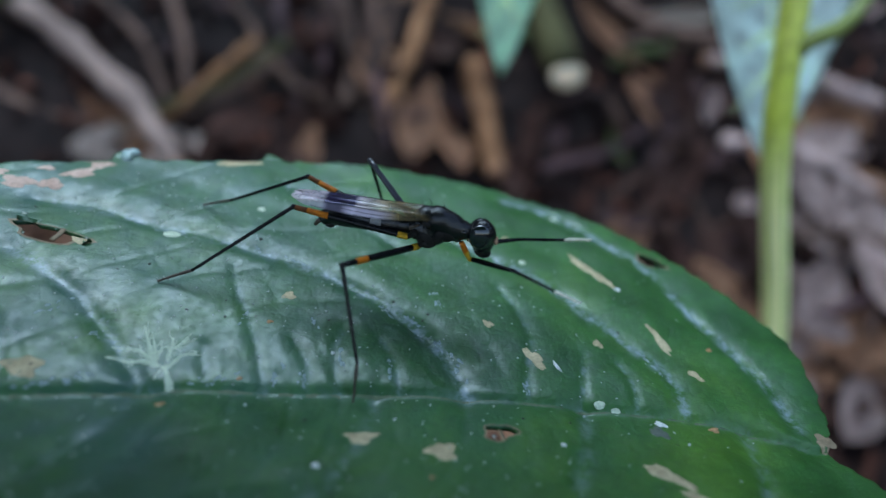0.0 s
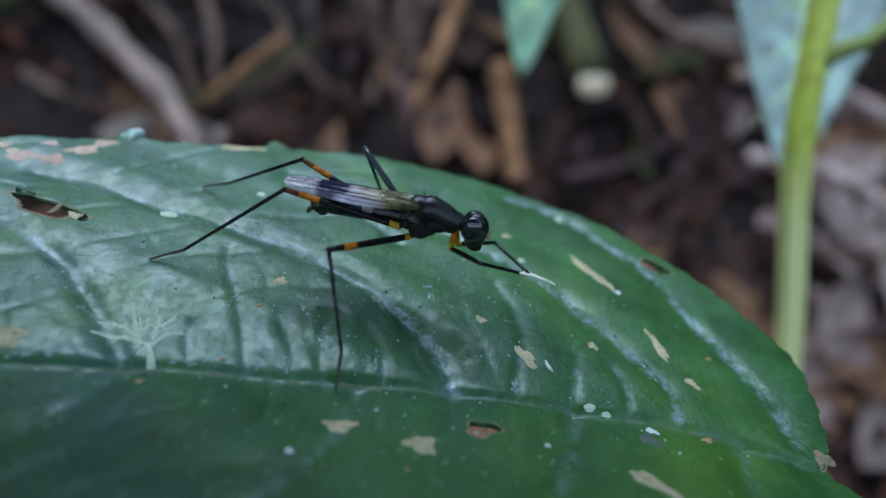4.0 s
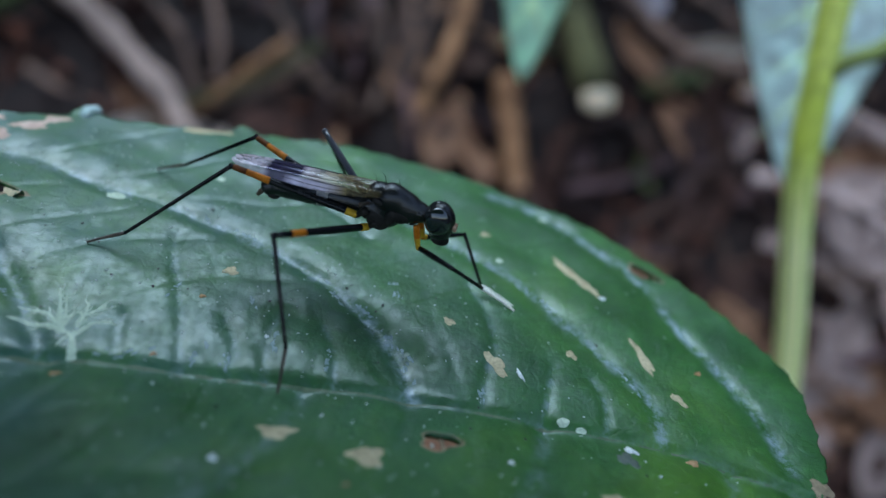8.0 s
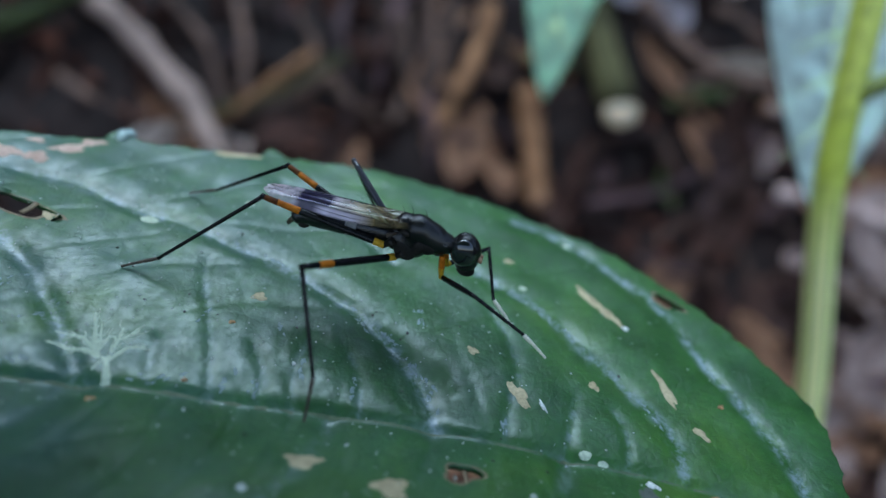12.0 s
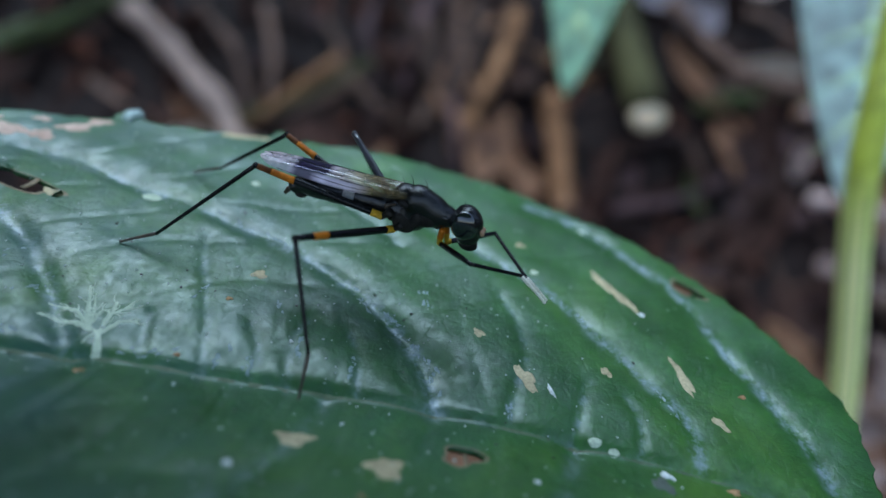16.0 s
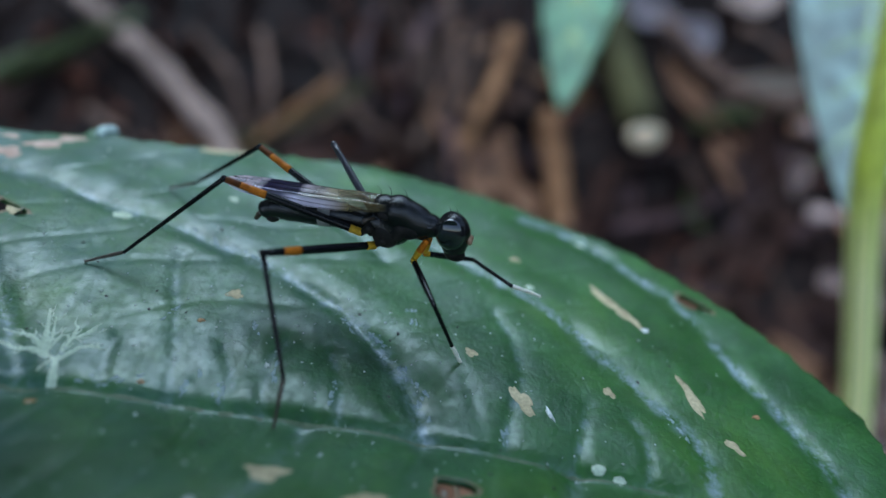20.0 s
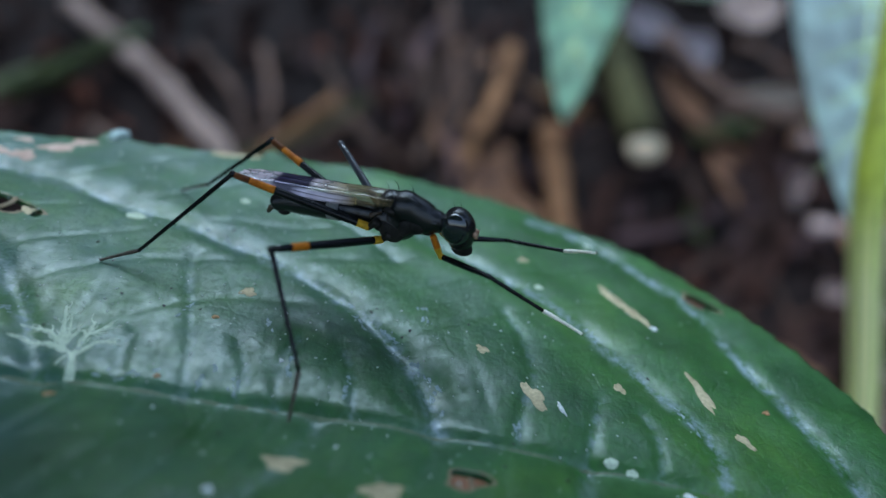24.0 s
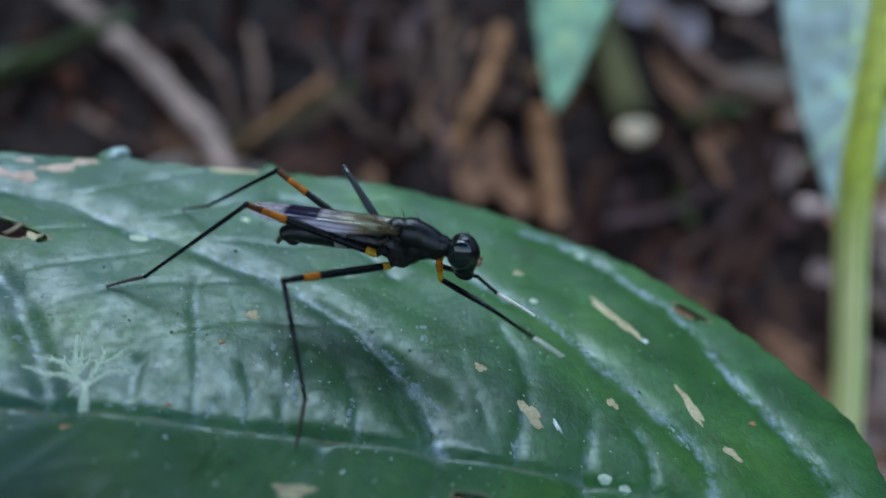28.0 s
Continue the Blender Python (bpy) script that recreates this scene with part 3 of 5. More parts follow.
    # thin stalks and rootlets that run down and across the bank
    for k, (x0, y0, x1, y1, sag, r, mat, lab) in enumerate((
            (-50, 346, -40, 276, 4, 2.6, M_BROWNTWIG, "brown stalk running down the bank"), (-44, 350, -52, 300, -3, 3.4, M_MAUVE, "mauve-brown stalk running down the bank"),
            (-88, 314, -46, 276, 5, 2.4, M_BROWNTWIG, "brown stalk running down the bank"), (-131, 342, -112, 296, 3, 2.6, M_BROWNTWIG, "brown stalk running down the bank"),
            (-74, 352, -66, 306, -5, 3.2, M_MAUVE, "mauve-brown stalk running down the bank"), (-100, 340, -84, 312, 4, 2.2, M_BROWNTWIG, "brown stalk running down the bank"),
            (-26, 348, -30, 290, 4, 2.8, M_BROWNTWIG, "brown stalk running down the bank"), (-58, 330, -22, 262, 8, 2.0, M_MAUVE, "mauve-brown stalk running down the bank"),
            (-160, 330, -120, 292, 6, 2.2, M_BROWNTWIG, "brown stalk running down the bank"), (78, 306, 128, 309, 3, 2.2, M_BROWNTWIG, "brown rootlet running along the bank"),
            (96, 340, 150, 320, -5, 2.4, M_BROWNTWIG, "brown rootlet running along the bank"), (40, 262, 84, 272, 6, 2.2, M_MAUVE, "mauve-brown rootlet on the bank"),
            (112, 262, 168, 250, 6, 2.6, M_PINKLITTER, "pale bleached twig on the bank"), (124, 232, 176, 224, 4, 3.0, M_BROWNTWIG, "brown rootlet running along the bank"),
            (120, 206, 170, 214, -4, 2.4, M_MAUVE, "mauve-brown rootlet on the bank"))):
        line = []
        for q in range(5):
            f = q / 4
            x, y = x0 + (x1 - x0) * f + sag * math.sin(math.pi * f), y0 + (y1 - y0) * f
            line.append((x, y, bank(x, y) + 5 + r))
        twig("thin_stalk", line, r, r * 0.75, mat, lab, "stalk", 3, 30 + k, "stalks on the bank")
    # small scraps of leaf, mauve where the litter is damp
    rnd = random.Random(77)
    for k in range(150):
        right = k % 5 != 0
        y = rnd.uniform(185, 345)
        x = rnd.uniform(24, 0.62 * y + 6) if right else rnd.uniform(-0.62 * y, 20)
        mat = rnd.choice((M_MAUVE, M_MAUVE, M_MAUVE, M_DEAD, M_TAN if x > 120 else M_MAUVE, M_PINKLITTER if x > 110 else M_DEAD, M_PINKLITTER if x > 126 else M_MAUVE))
        if 52 < x < 135 and 300 < y < 350 or 24 < x < 60 and y < 300:
            continue
        leaf = lay(dead_leaf(rnd.uniform(9, 26), rnd.uniform(5, 12), rnd.uniform(-0.3, 0.6), rnd.uniform(-0.2, 0.4), 500 + k, mat), x, y, rnd.uniform(3, 7), rnd.uniform(0, 360), rnd.uniform(-20, 20), rnd.uniform(-20, 20))
        tagged(leaf, {"mauve_litter": "small damp mauve-brown leaf scrap on the bank", "tan_leaf": "small tan leaf scrap on the bank", "pinkish_litter": "small bleached pinkish leaf scrap on the bank",
                      "dead_leaf": "small dull brown leaf scrap on the bank"}[mat.name], "leaf", "dead leaves on the forest floor")
    for x, y, a, b, turn in ((152, 262, 40, 22, 30), (140, 243, 38, 18, 100), (146, 229, 42, 20, 150), (137, 214, 36, 22, 60), (128, 203, 34, 20, 10), (160, 214, 40, 22, 120), (166, 240, 36, 20, 70), (118, 196, 30, 16, 130)):
        leaf = lay(dead_leaf(a, b, 0.2, 0.1, 700 + x, M_PINKLITTER), x, y, 8, turn, 12, 0)
        tagged(leaf, "bleached pale dry leaf on the bank", "leaf", "dead leaves on the forest floor")
    for x, y, a, b, turn in ((55, 288, 12, 8, 30), (47, 274, 14, 9, 60), (106, 281, 15, 8, 100), (92, 268, 13, 8, 10)):
        leaf = lay(dead_leaf(a, b, 0.2, 0.1, 700 + x, M_MAUVE), x, y, 8, turn, 12, 0)
        tagged(leaf, "small damp mauve-brown leaf scrap on the bank", "leaf", "dead leaves on the forest floor")
    for x, y, turn in ((80, 298, 20), (92, 300, 170), (103, 303, 15), (72, 270, 100)):
        leaf = lay(dead_leaf(20, 9, 0.3, 0.1, 400 + turn, M_GRASS), x, y, 7, turn, 15, 0)
        leaf.name = "seedling_leaf"
        tagged(leaf, "small green seedling leaf on the bank", "leaf", "seedling leaves on the bank")


build_bank_things()

# ---- the plant behind: stem, hanging leaves ----


def hanging_leaf(base, tip, width, facing, material, parent, label, rows_=26, cols=13, bend=0.0):
    """A pointed leaf blade from its base to its tip, facing a given way."""
    a, b = Vector(base), Vector(tip)
    way = (b - a)
    length = way.length
    way.normalize()
    side = way.cross(Vector(facing)).normalized()
    out = side.cross(way).normalized()
    bm = bmesh.new()
    grid = []
    for i in range(rows_):
        s = i / (rows_ - 1)
        half = width / 2 * (math.sin(math.pi * s ** 0.62) ** 0.8 if 0 < s < 1 else 0.0) + 0.05
        line = []
        for j in range(cols):
            t = j / (cols - 1) * 2 - 1
            ribs = 0.5 * abs(math.sin((s * 9 + 0.6 * abs(t)) * math.pi)) * abs(t) ** 0.5
            line.append(bm.verts.new(a + way * s * length + side * t * half + out * (0.18 * half * abs(t) + ribs * 0.35 + bend * length * s * s)))
        grid.append(line)
    for p, q in zip(grid, grid[1:]):
        for k in range(cols - 1):
            bm.faces.new((p[k], p[k + 1], q[k + 1], q[k]))
    bmesh.ops.solidify(bm, geom=bm.faces[:], thickness=0.3)
    leaf = part("leaf_blade", bm, material, parent, label)
    rib = bmesh.new()
    tube(rib, [a + way * s * length + out * (bend * length * s * s - 0.1) for s in [k / 14 for k in range(15)]], lambda s: 0.5 * (1.08 - s), 6)
    part("midrib", rib, M_STEMPALE, leaf)
    for k in range(1, 8):
        for sgn in (-1, 1):
            s0 = k / 9
            half = width / 2 * math.sin(math.pi * s0 ** 0.62) ** 0.8
            v = bmesh.new()
            tube(v, [a + way * (s0 + 0.13 * u) * length + side * sgn * u * half * 0.86 + out * (0.18 * half * u * 0.86 + bend * length * (s0 + 0.13 * u) ** 2 - 0.05) for u in (0, 0.25, 0.5, 0.75, 1)], lambda s: 0.3 * (1.1 - s), 5)
            part("vein", v, M_STEMPALE, leaf)
    return leaf


def build_back_plant():
    plant = new("leafy_plant")
    tagged(plant, "upright green herb with a pale stem and drooping leaves", "plant")
    line = [(52, 72, -6), (51, 73, 40), (47.4, 75, 85), (43.5, 76, 114), (38.8, 76, 137.4), (37.6, 76.5, 155.6), (37.4, 79, 180), (38, 84, 210)]
    whole = spline(line, 44)
    bm = bmesh.new()
    tube(bm, whole, lambda s: 1.78 - 0.38 * s + 0.10 * math.exp(-((s - 0.60) / 0.02) ** 2), 16)
    stem = part("stem", bm, M_STEM, plant, "yellow-green stem, paler below")
    for k in range(5):
        an = k * 1.257
        rid = bmesh.new()
        tube(rid, [p + Vector((math.cos(an), math.sin(an), 0)) * (1.68 - 0.26 * i / 30) for i, p in enumerate(whole[:31])], lambda s: 0.24 * min(1.0, 4 * (1 - s) + 0.05), 5)
        part("rib", rid, M_RIB, stem, "yellow-green ridge")
    bm = bmesh.new()
    tube(bm, spline([(38.0, 76.2, 147.5), (39.4, 75.4, 149.6), (43.6, 77, 151.0), (47.5, 79.8, 154.5), (54, 84, 166)], 16), lambda s: 0.75 + 0.3 * (1 - s), 9)
    part("petiole", bm, M_PETIOLE, plant, "olive leaf stalk")
    bm = bmesh.new()
    tube(bm, spline([(37.2, 79, 180), (40, 86, 184), (45, 104, 184), (48, 116, 174)], 14), lambda s: 0.9 - 0.3 * s, 8)
    part("petiole", bm, M_PETIOLE, plant, "olive leaf stalk")
    hanging_leaf((49.6, 117, 178), (40.9, 82.5, 133.6), 24, (0, -1, 0.25), M_SILVER, plant, "silvery blue-green leaf underside")
    bm = bmesh.new()
    tube(bm, spline([(37.6, 82, 198), (34, 92, 206), (26, 104, 212), (17, 124, 204), (13, 132, 190)], 18), lambda s: 1.0 - 0.4 * s, 8)
    part("petiole", bm, M_PETIOLE, plant, "olive leaf stalk")
    hanging_leaf((13, 132, 190), (8.8, 104, 140.5), 17.5, (0, -1, 0.3), M_YOUNG, plant, "fresh green pointed leaf")


build_back_plant()

# ---- the leaf that the fly stands on ----
LEAF_O = Vector((-4.15, 25.23, 140.55))
LEAF_X, LEAF_Y, LEAF_N = Vector((0.9777, 0.1397, -0.1569)), Vector((-0.0989, 0.965, 0.2429)), Vector((0.1854, -0.222, 0.9573))
OUTLINE = spline([(24.0, -1.9, 0), (25.2, 0.2, 0), (25.9, 5.0, 0), (24.6, 7.8, 0), (22.2, 11.2, 0), (19.3, 14.2, 0), (14.8, 17.3, 0), (8.9, 19.3, 0), (3.7, 20.2, 0), (-2.0, 20.3, 0), (-8.0, 19.2, 0),
                  (-14.0, 18.1, 0), (-21.0, 16.3, 0), (-30.0, 12.2, 0), (-40.0, 6.5, 0), (-50.0, -0.8, 0), (-38.0, -9.0, 0), (-28.0, -14.0, 0), (-16.0, -18.0, 0), (-4.0, -20.4, 0), (8.0, -19.8, 0),
                  (17.0, -16.4, 0), (22.5, -11.5, 0), (25.4, -7.0, 0), (25.2, -4.6, 0), (24.0, -2.5, 0)], 420)
MIDRIB = spline([(-50.0, -1.0, 0), (-32.0, -1.3, 0), (-14.5, -0.38, 0), (-8.0, 0.22, 0), (0.0, 0.43, 0), (5.6, 0.46, 0), (12.0, 0.11, 0), (17.0, -0.39, 0), (20.0, -0.98, 0), (23.2, -2.05, 0)], 120)
VEINS = [spline([(*p, 0) for p in v], 50) for v in (
    [(5.6, 0.5), (5.0, 2.6), (3.7, 4.5), (2.0, 6.4), (-0.7, 8.2), (-3.3, 9.5), (-6.5, 10.7), (-10.0, 11.7), (-14.0, 12.8), (-19.0, 14.0)],
    [(17.0, 0.2), (16.9, 2.7), (15.0, 5.0), (12.5, 8.3), (11.1, 9.9), (8.7, 11.2), (5.0, 13.6), (0.0, 15.8), (-5.0, 17.3)],
    [(23.1, -0.6), (22.7, 2.6), (20.6, 7.3), (19.1, 11.3), (16.1, 14.5), (13.8, 16.7), (10.0, 18.0)],
    [(-9.0, 0.0), (-11.3, 3.2), (-14.0, 6.3), (-18.0, 9.2), (-24.0, 11.5)],
    [(-20.0, -0.8), (-23.0, 2.2), (-28.0, 5.5), (-34.0, 7.6)],
    [(20.0, -1.3), (18.5, -5.0), (14.5, -9.5), (9.0, -13.5), (2.0, -16.5)],
    [(11.5, -0.2), (10.2, -3.6), (7.0, -8.0), (1.5, -12.0), (-6.0, -15.5)],
    [(1.0, 0.0), (0.0, -3.4), (-3.0, -7.5), (-8.0, -11.0), (-15.0, -14.0)],
    [(-9.5, -0.2), (-11.0, -3.4), (-14.0, -7.0), (-19.0, -10.0), (-26.0, -12.0)],
    [(-22.0, -1.0), (-25.0, -3.5), (-31.0, -6.5), (-38.0, -7.5)])]
TERTIARY = [spline([(*p, 0) for p in v], 24) for v in (
    [(-4.0, 0.3), (-4.5, 2.5), (-5.3, 5.0), (-6.2, 7.4), (-6.6, 9.8)], [(-1.95, 0.5), (-2.2, 2.2), (-3.2, 4.2)], [(-0.66, 0.55), (-0.75, 1.8), (-0.9, 3.4), (-0.2, 5.0)],
    [(8.7, 0.8), (9.0, 2.6), (9.6, 4.6), (9.2, 7.0), (8.0, 9.5)], [(2.2, 0.6), (2.0, 2.5), (1.2, 4.5)], [(-6.4, 0.4), (-6.9, 1.8), (-7.1, 3.2)], [(11.6, 0.4), (12.0, 2.2), (12.6, 4.0)],
    [(-15.0, 0.0), (-15.6, 2.4), (-17.2, 5.0)], [(3.0, 11.2), (1.0, 13.0), (-1.6, 14.6)], [(14.4, 0.2), (14.6, 1.8), (14.2, 3.4)])]
HOLES = (((-16.2, 10.3), (2.0, 0.62), -17.0), ((19.5, 12.4), (1.0, 0.42), -30.0), ((6.6, -1.93), (0.80, 0.50), 14.0))


LOW_RISE, RIB_DEPTH = 0.32, 0.24
# base and tip of an added leaf, out of view, that blocks light
SHADE_LEAF = (Vector((50, -6, 190)), Vector((-86, 14, 182)))


def rib_at(u):
    """The midrib's place across the blade."""
    return np.interp(u, [p.x for p in MIDRIB], [p.y for p in MIDRIB])


def below(u, v):
    """Where a mark below the midrib lies on the rising half of the blade."""
    rib = float(rib_at(u))
    return (v + (RIB_DEPTH - LOW_RISE * rib) / 0.786) / (1 - LOW_RISE / 0.786) + 0.55 if v < rib - 0.6 else v


def near_line(u, v, lines):
    """Distance from points to the nearest of some lines."""
    best = np.full(u.shape, 1e9)
    for pts in lines:
        for a, b in zip(pts, pts[1:]):
            dx, dy = b.x - a.x, b.y - a.y
            s = np.clip(((u - a.x) * dx + (v - a.y) * dy) / (dx * dx + dy * dy + 1e-12), 0, 1)
            best = np.minimum(best, (u - a.x - s * dx) ** 2 + (v - a.y - s * dy) ** 2)
    return np.sqrt(best)


def leaf_relief(u, v):
    """Height of the blade over its plane, and a vein weight that drives the painted glint."""
    u, v = np.asarray(u, float), np.asarray(v, float)
    dm, ds = near_line(u, v, [MIDRIB[::3]]), near_line(u, v, [w[::3] for w in VEINS])
    wav = 0.9 * np.sin(u * 0.37 + 1.1) + 0.7 * np.sin(v * 0.61 + 0.4) + 0.4 * np.sin(u * 0.9 - v * 0.7)
    lad = np.abs(np.sin(math.pi * (u + 0.32 * np.abs(v) + 0.55 * wav) / 2.7))
    lad2 = np.abs(np.sin(math.pi * (v * 0.9 - 0.45 * u + 0.6 * wav) / 3.3))
    ladder = np.exp(-(lad / 0.19) ** 2) * np.clip(ds / 1.2, 0, 1) * np.where(v > rib_at(u), 0.40, 0.7) * np.clip((14 - u) / 9, 0.25, 1)
    dt = near_line(u, v, [w[::3] for w in TERTIARY])
    ladder2 = np.exp(-(lad2 / 0.16) ** 2) * np.clip(ds / 1.5, 0, 1) * np.clip(dm / 3, 0, 1)
    patchy = np.clip(0.55 + 0.45 * np.sin(u * 1.3 + v * 0.9 + 0.6) + 0.35 * np.sin(u * 0.55 - v * 1.7 + 2.0), 0.1, 1.1)
    rise = rib_at(u) - v
    h = np.where(rise > 0, -RIB_DEPTH + LOW_RISE * rise + 0.002 * rise ** 2, -(RIB_DEPTH - 0.05) * np.exp(-(dm / 0.24) ** 2) - 0.05 * (0.3 + 0.7 * patchy) * np.exp(-(dm / 0.5) ** 2) - 0.05 * np.exp(-(dm / 0.6) ** 2) * ladder)
    h = h - 0.17 * patchy * np.exp(-(ds / 0.42) ** 2) - 0.15 * np.exp(-(ds / 1.1) ** 2) - 0.105 * ladder * (0.35 + 0.75 * patchy) * (np.clip(1.3 - dm / 9, 0.45, 1) + 0.5 * np.exp(-((dm - 1.4) / 1.3) ** 2) * (rise < 0)) * np.where(v < -0.3, 1.5, 1.0) - 0.035 * ladder2
    h = h + 0.09 * np.sin(u * 0.63 + 0.5 * v) * np.sin(v * 0.51 - 0.2 * u + 1) + 0.014 * np.sin(2.1 * u + 1.3 * v) * np.sin(1.7 * v - u)
    h = h - 0.0016 * np.clip(np.abs(u) - 26, 0, 99) ** 2
    h = h - 0.012 * np.clip(-v - 14, 0, 99) ** 2
    h = h - 0.085 * np.exp(-(dt / 0.26) ** 2) - 0.05 * np.exp(-(dt / 0.8) ** 2)
    # weight of the painted vein highlights, stronger on the upper half
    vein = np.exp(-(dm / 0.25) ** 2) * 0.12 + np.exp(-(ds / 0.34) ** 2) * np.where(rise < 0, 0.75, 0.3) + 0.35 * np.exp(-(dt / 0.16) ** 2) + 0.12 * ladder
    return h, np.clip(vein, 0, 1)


def wobble(a, seed):
    return 1 + 0.20 * math.sin(3 * a + seed) + 0.15 * math.sin(5 * a + 2.1 * seed) + 0.07 * math.sin(8 * a + seed * 3.7)


def build_blade(plant):
    step = 0.2
    nu, nv = 390, 213
    uu, vv = np.meshgrid(-51 + step * np.arange(nu), -21.5 + step * np.arange(nv), indexing="xy")
    uu, vv = uu.ravel(), vv.ravel()
    ring = np.array([(p.x, p.y) for p in OUTLINE])
    # small teeth and ragged bits along the margin
    arc = np.arange(len(ring))
    outward = np.array(ring) / np.linalg.norm(ring, axis=1, keepdims=True)
    tooth = 0.10 * np.sin(arc * 0.9) + 0.08 * np.sin(arc * 2.3 + 1)
    ring = ring + outward * tooth[:, None]
    for cu, cv, size, spread in ((-5.4, 19.8, 1.1, 0.5), (-14.2, 18.2, 1.2, 0.8)):
        ring = ring + outward * (size * np.exp(-((ring[:, 0] - cu) ** 2 + (ring[:, 1] - cv) ** 2) / spread ** 2))[:, None]
    inside = np.zeros(len(uu), bool)
    best, snap = np.full(len(uu), 1e9), np.zeros((len(uu), 2))
    for a, b in zip(ring, np.roll(ring, -1, 0)):
        cross = (a[1] > vv) != (b[1] > vv)
        inside ^= cross & (uu < (b[0] - a[0]) * (vv - a[1]) / (b[1] - a[1] + 1e-12) + a[0])
        d = b - a
        s = np.clip(((uu - a[0]) * d[0] + (vv - a[1]) * d[1]) / (d @ d + 1e-12), 0, 1)
        px, py = a[0] + s * d[0], a[1] + s * d[1]
        q = (uu - px) ** 2 + (vv - py) ** 2
        m = q < best
        best[m], snap[m, 0], snap[m, 1] = q[m], px[m], py[m]
    for k, ((cu, cv), (ra, rb), turn) in enumerate(HOLES):
        c, s = math.cos(radians(turn)), math.sin(radians(turn))
        x, y = (uu - cu) * c + (vv - cv) * s, -(uu - cu) * s + (vv - cv) * c
        ang = np.arctan2(y / rb, x / ra)
        edge = 1 + 0.16 * np.sin(3 * ang + k) + 0.1 * np.sin(5 * ang + 2 * k)
        rr = np.hypot(x / ra, y / rb) / edge
        m = rr < 1
        inside[m] = False
        f = edge[m] / np.maximum(np.hypot(x[m] / ra, y[m] / rb), 1e-6)
        snap[m, 0], snap[m, 1] = cu + (x[m] * c - y[m] * s) * f, cv + (x[m] * s + y[m] * c) * f
    grid = inside.reshape(nv, nu)
    keep = grid[:-1, :-1] | grid[:-1, 1:] | grid[1:, :-1] | grid[1:, 1:]
    out = ~inside
    uu[out], vv[out] = snap[out, 0], snap[out, 1]
    h, vein = leaf_relief(uu, vv)
    rows_, cols = np.nonzero(keep)
    first = rows_ * nu + cols
    quads = np.stack([first, first + 1, first + nu + 1, first + nu], 1)
    used, inv = np.unique(quads.ravel(), return_inverse=True)
    co = np.stack([uu[used], vv[used], h[used]], 1) * MM
    me = bpy.data.meshes.new("blade")
    me.from_pydata(co.tolist(), [], inv.reshape(-1, 4).tolist())
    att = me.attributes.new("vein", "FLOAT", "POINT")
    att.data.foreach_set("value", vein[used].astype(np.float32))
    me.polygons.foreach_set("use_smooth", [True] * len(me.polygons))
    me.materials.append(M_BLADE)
    blade = new("blade", me)
    blade.parent = plant
    mod = blade.modifiers.new("thickness", "SOLIDIFY")
    mod.thickness, mod.offset = 0.28 * MM, -1.0
    m = Matrix((LEAF_X, LEAF_Y, LEAF_N)).transposed().to_4x4()
    m.translation = LEAF_O * MM
    blade.matrix_basis = m
    tagged(blade, "dark green waxy leaf with sunken veins, holes and dry spots")
    return blade


def patch(blade, name, u, v, ra, rb, turn, material, seed, label="", lift=0.018, rim=False, dome=0.0, ragged=1.0):
    """A flat irregular spot that hugs the blade."""
    v = v if rim else below(u, v)
    bm = bmesh.new()
    c, s = math.cos(radians(turn)), math.sin(radians(turn))
    loops = (0.0, 0.35, 0.7, 0.93, 1.0) if not rim else (0.98, 1.02, 1.08, 1.13)
    n = 22
    pts = []
    for f in loops:
        for k in range(n if f else 1):
            a = 2 * math.pi * k / n
            w = 1 + ragged * (wobble(a, seed) - 1) if not rim else 1 + 0.16 * math.sin(3 * a + seed) + 0.1 * math.sin(5 * a + 2 * seed)
            x, y = f * ra * w * math.cos(a), f * rb * w * math.sin(a)
            pts.append((u + x * c - y * s, v + x * s + y * c, lift + dome * (1 - f * f) if f < 1 and not rim else (lift if rim and f < 1.1 else -0.012)))
    h, _ = leaf_relief([p[0] for p in pts], [p[1] for p in pts])
    vs = [bm.verts.new((p[0], p[1], q + p[2])) for p, q in zip(pts, h)]
    at = 0
    if not rim:
        for k in range(n):
            bm.faces.new((vs[0], vs[1 + k], vs[1 + (k + 1) % n]))
        at = 1
    for j in range(len(loops) - (1 if rim else 2)):
        a, b = at + j * n, at + (j + 1) * n
        for k in range(n):
            bm.faces.new((vs[a + k], vs[b + k], vs[b + (k + 1) % n], vs[a + (k + 1) % n]))
    return part(name, bm, material, blade, label)


def streak(blade, name, points, width, material, label="", lift=0.008):
    """A narrow raised line that follows the blade."""
    pts = spline([(*p, 0) for p in points], max(9, 6 * len(points)))
    bm = bmesh.new()
    rows_ = []
    for k, p in enumerate(pts):
        way = (pts[min(k + 1, len(pts) - 1)] - pts[max(k - 1, 0)]).normalized()
        f = k / (len(pts) - 1)
        half = width * (1.0 - 0.6 * f) * (1 + 0.45 * noise.noise((p.x * 5, p.y * 5, width * 40)))
        us, vs = [p.x - way.y * half * e for e in (-1, -0.5, 0.5, 1)], [p.y + way.x * half * e for e in (-1, -0.5, 0.5, 1)]
        h, _ = leaf_relief(us, vs)
        rows_.append([bm.verts.new((u, v, q + up)) for u, v, q, up in zip(us, vs, h, (-0.012, lift, lift, -0.012))])
    for a, b in zip(rows_, rows_[1:]):
        for k in range(3):
            bm.faces.new((a[k], a[k + 1], b[k + 1], b[k]))
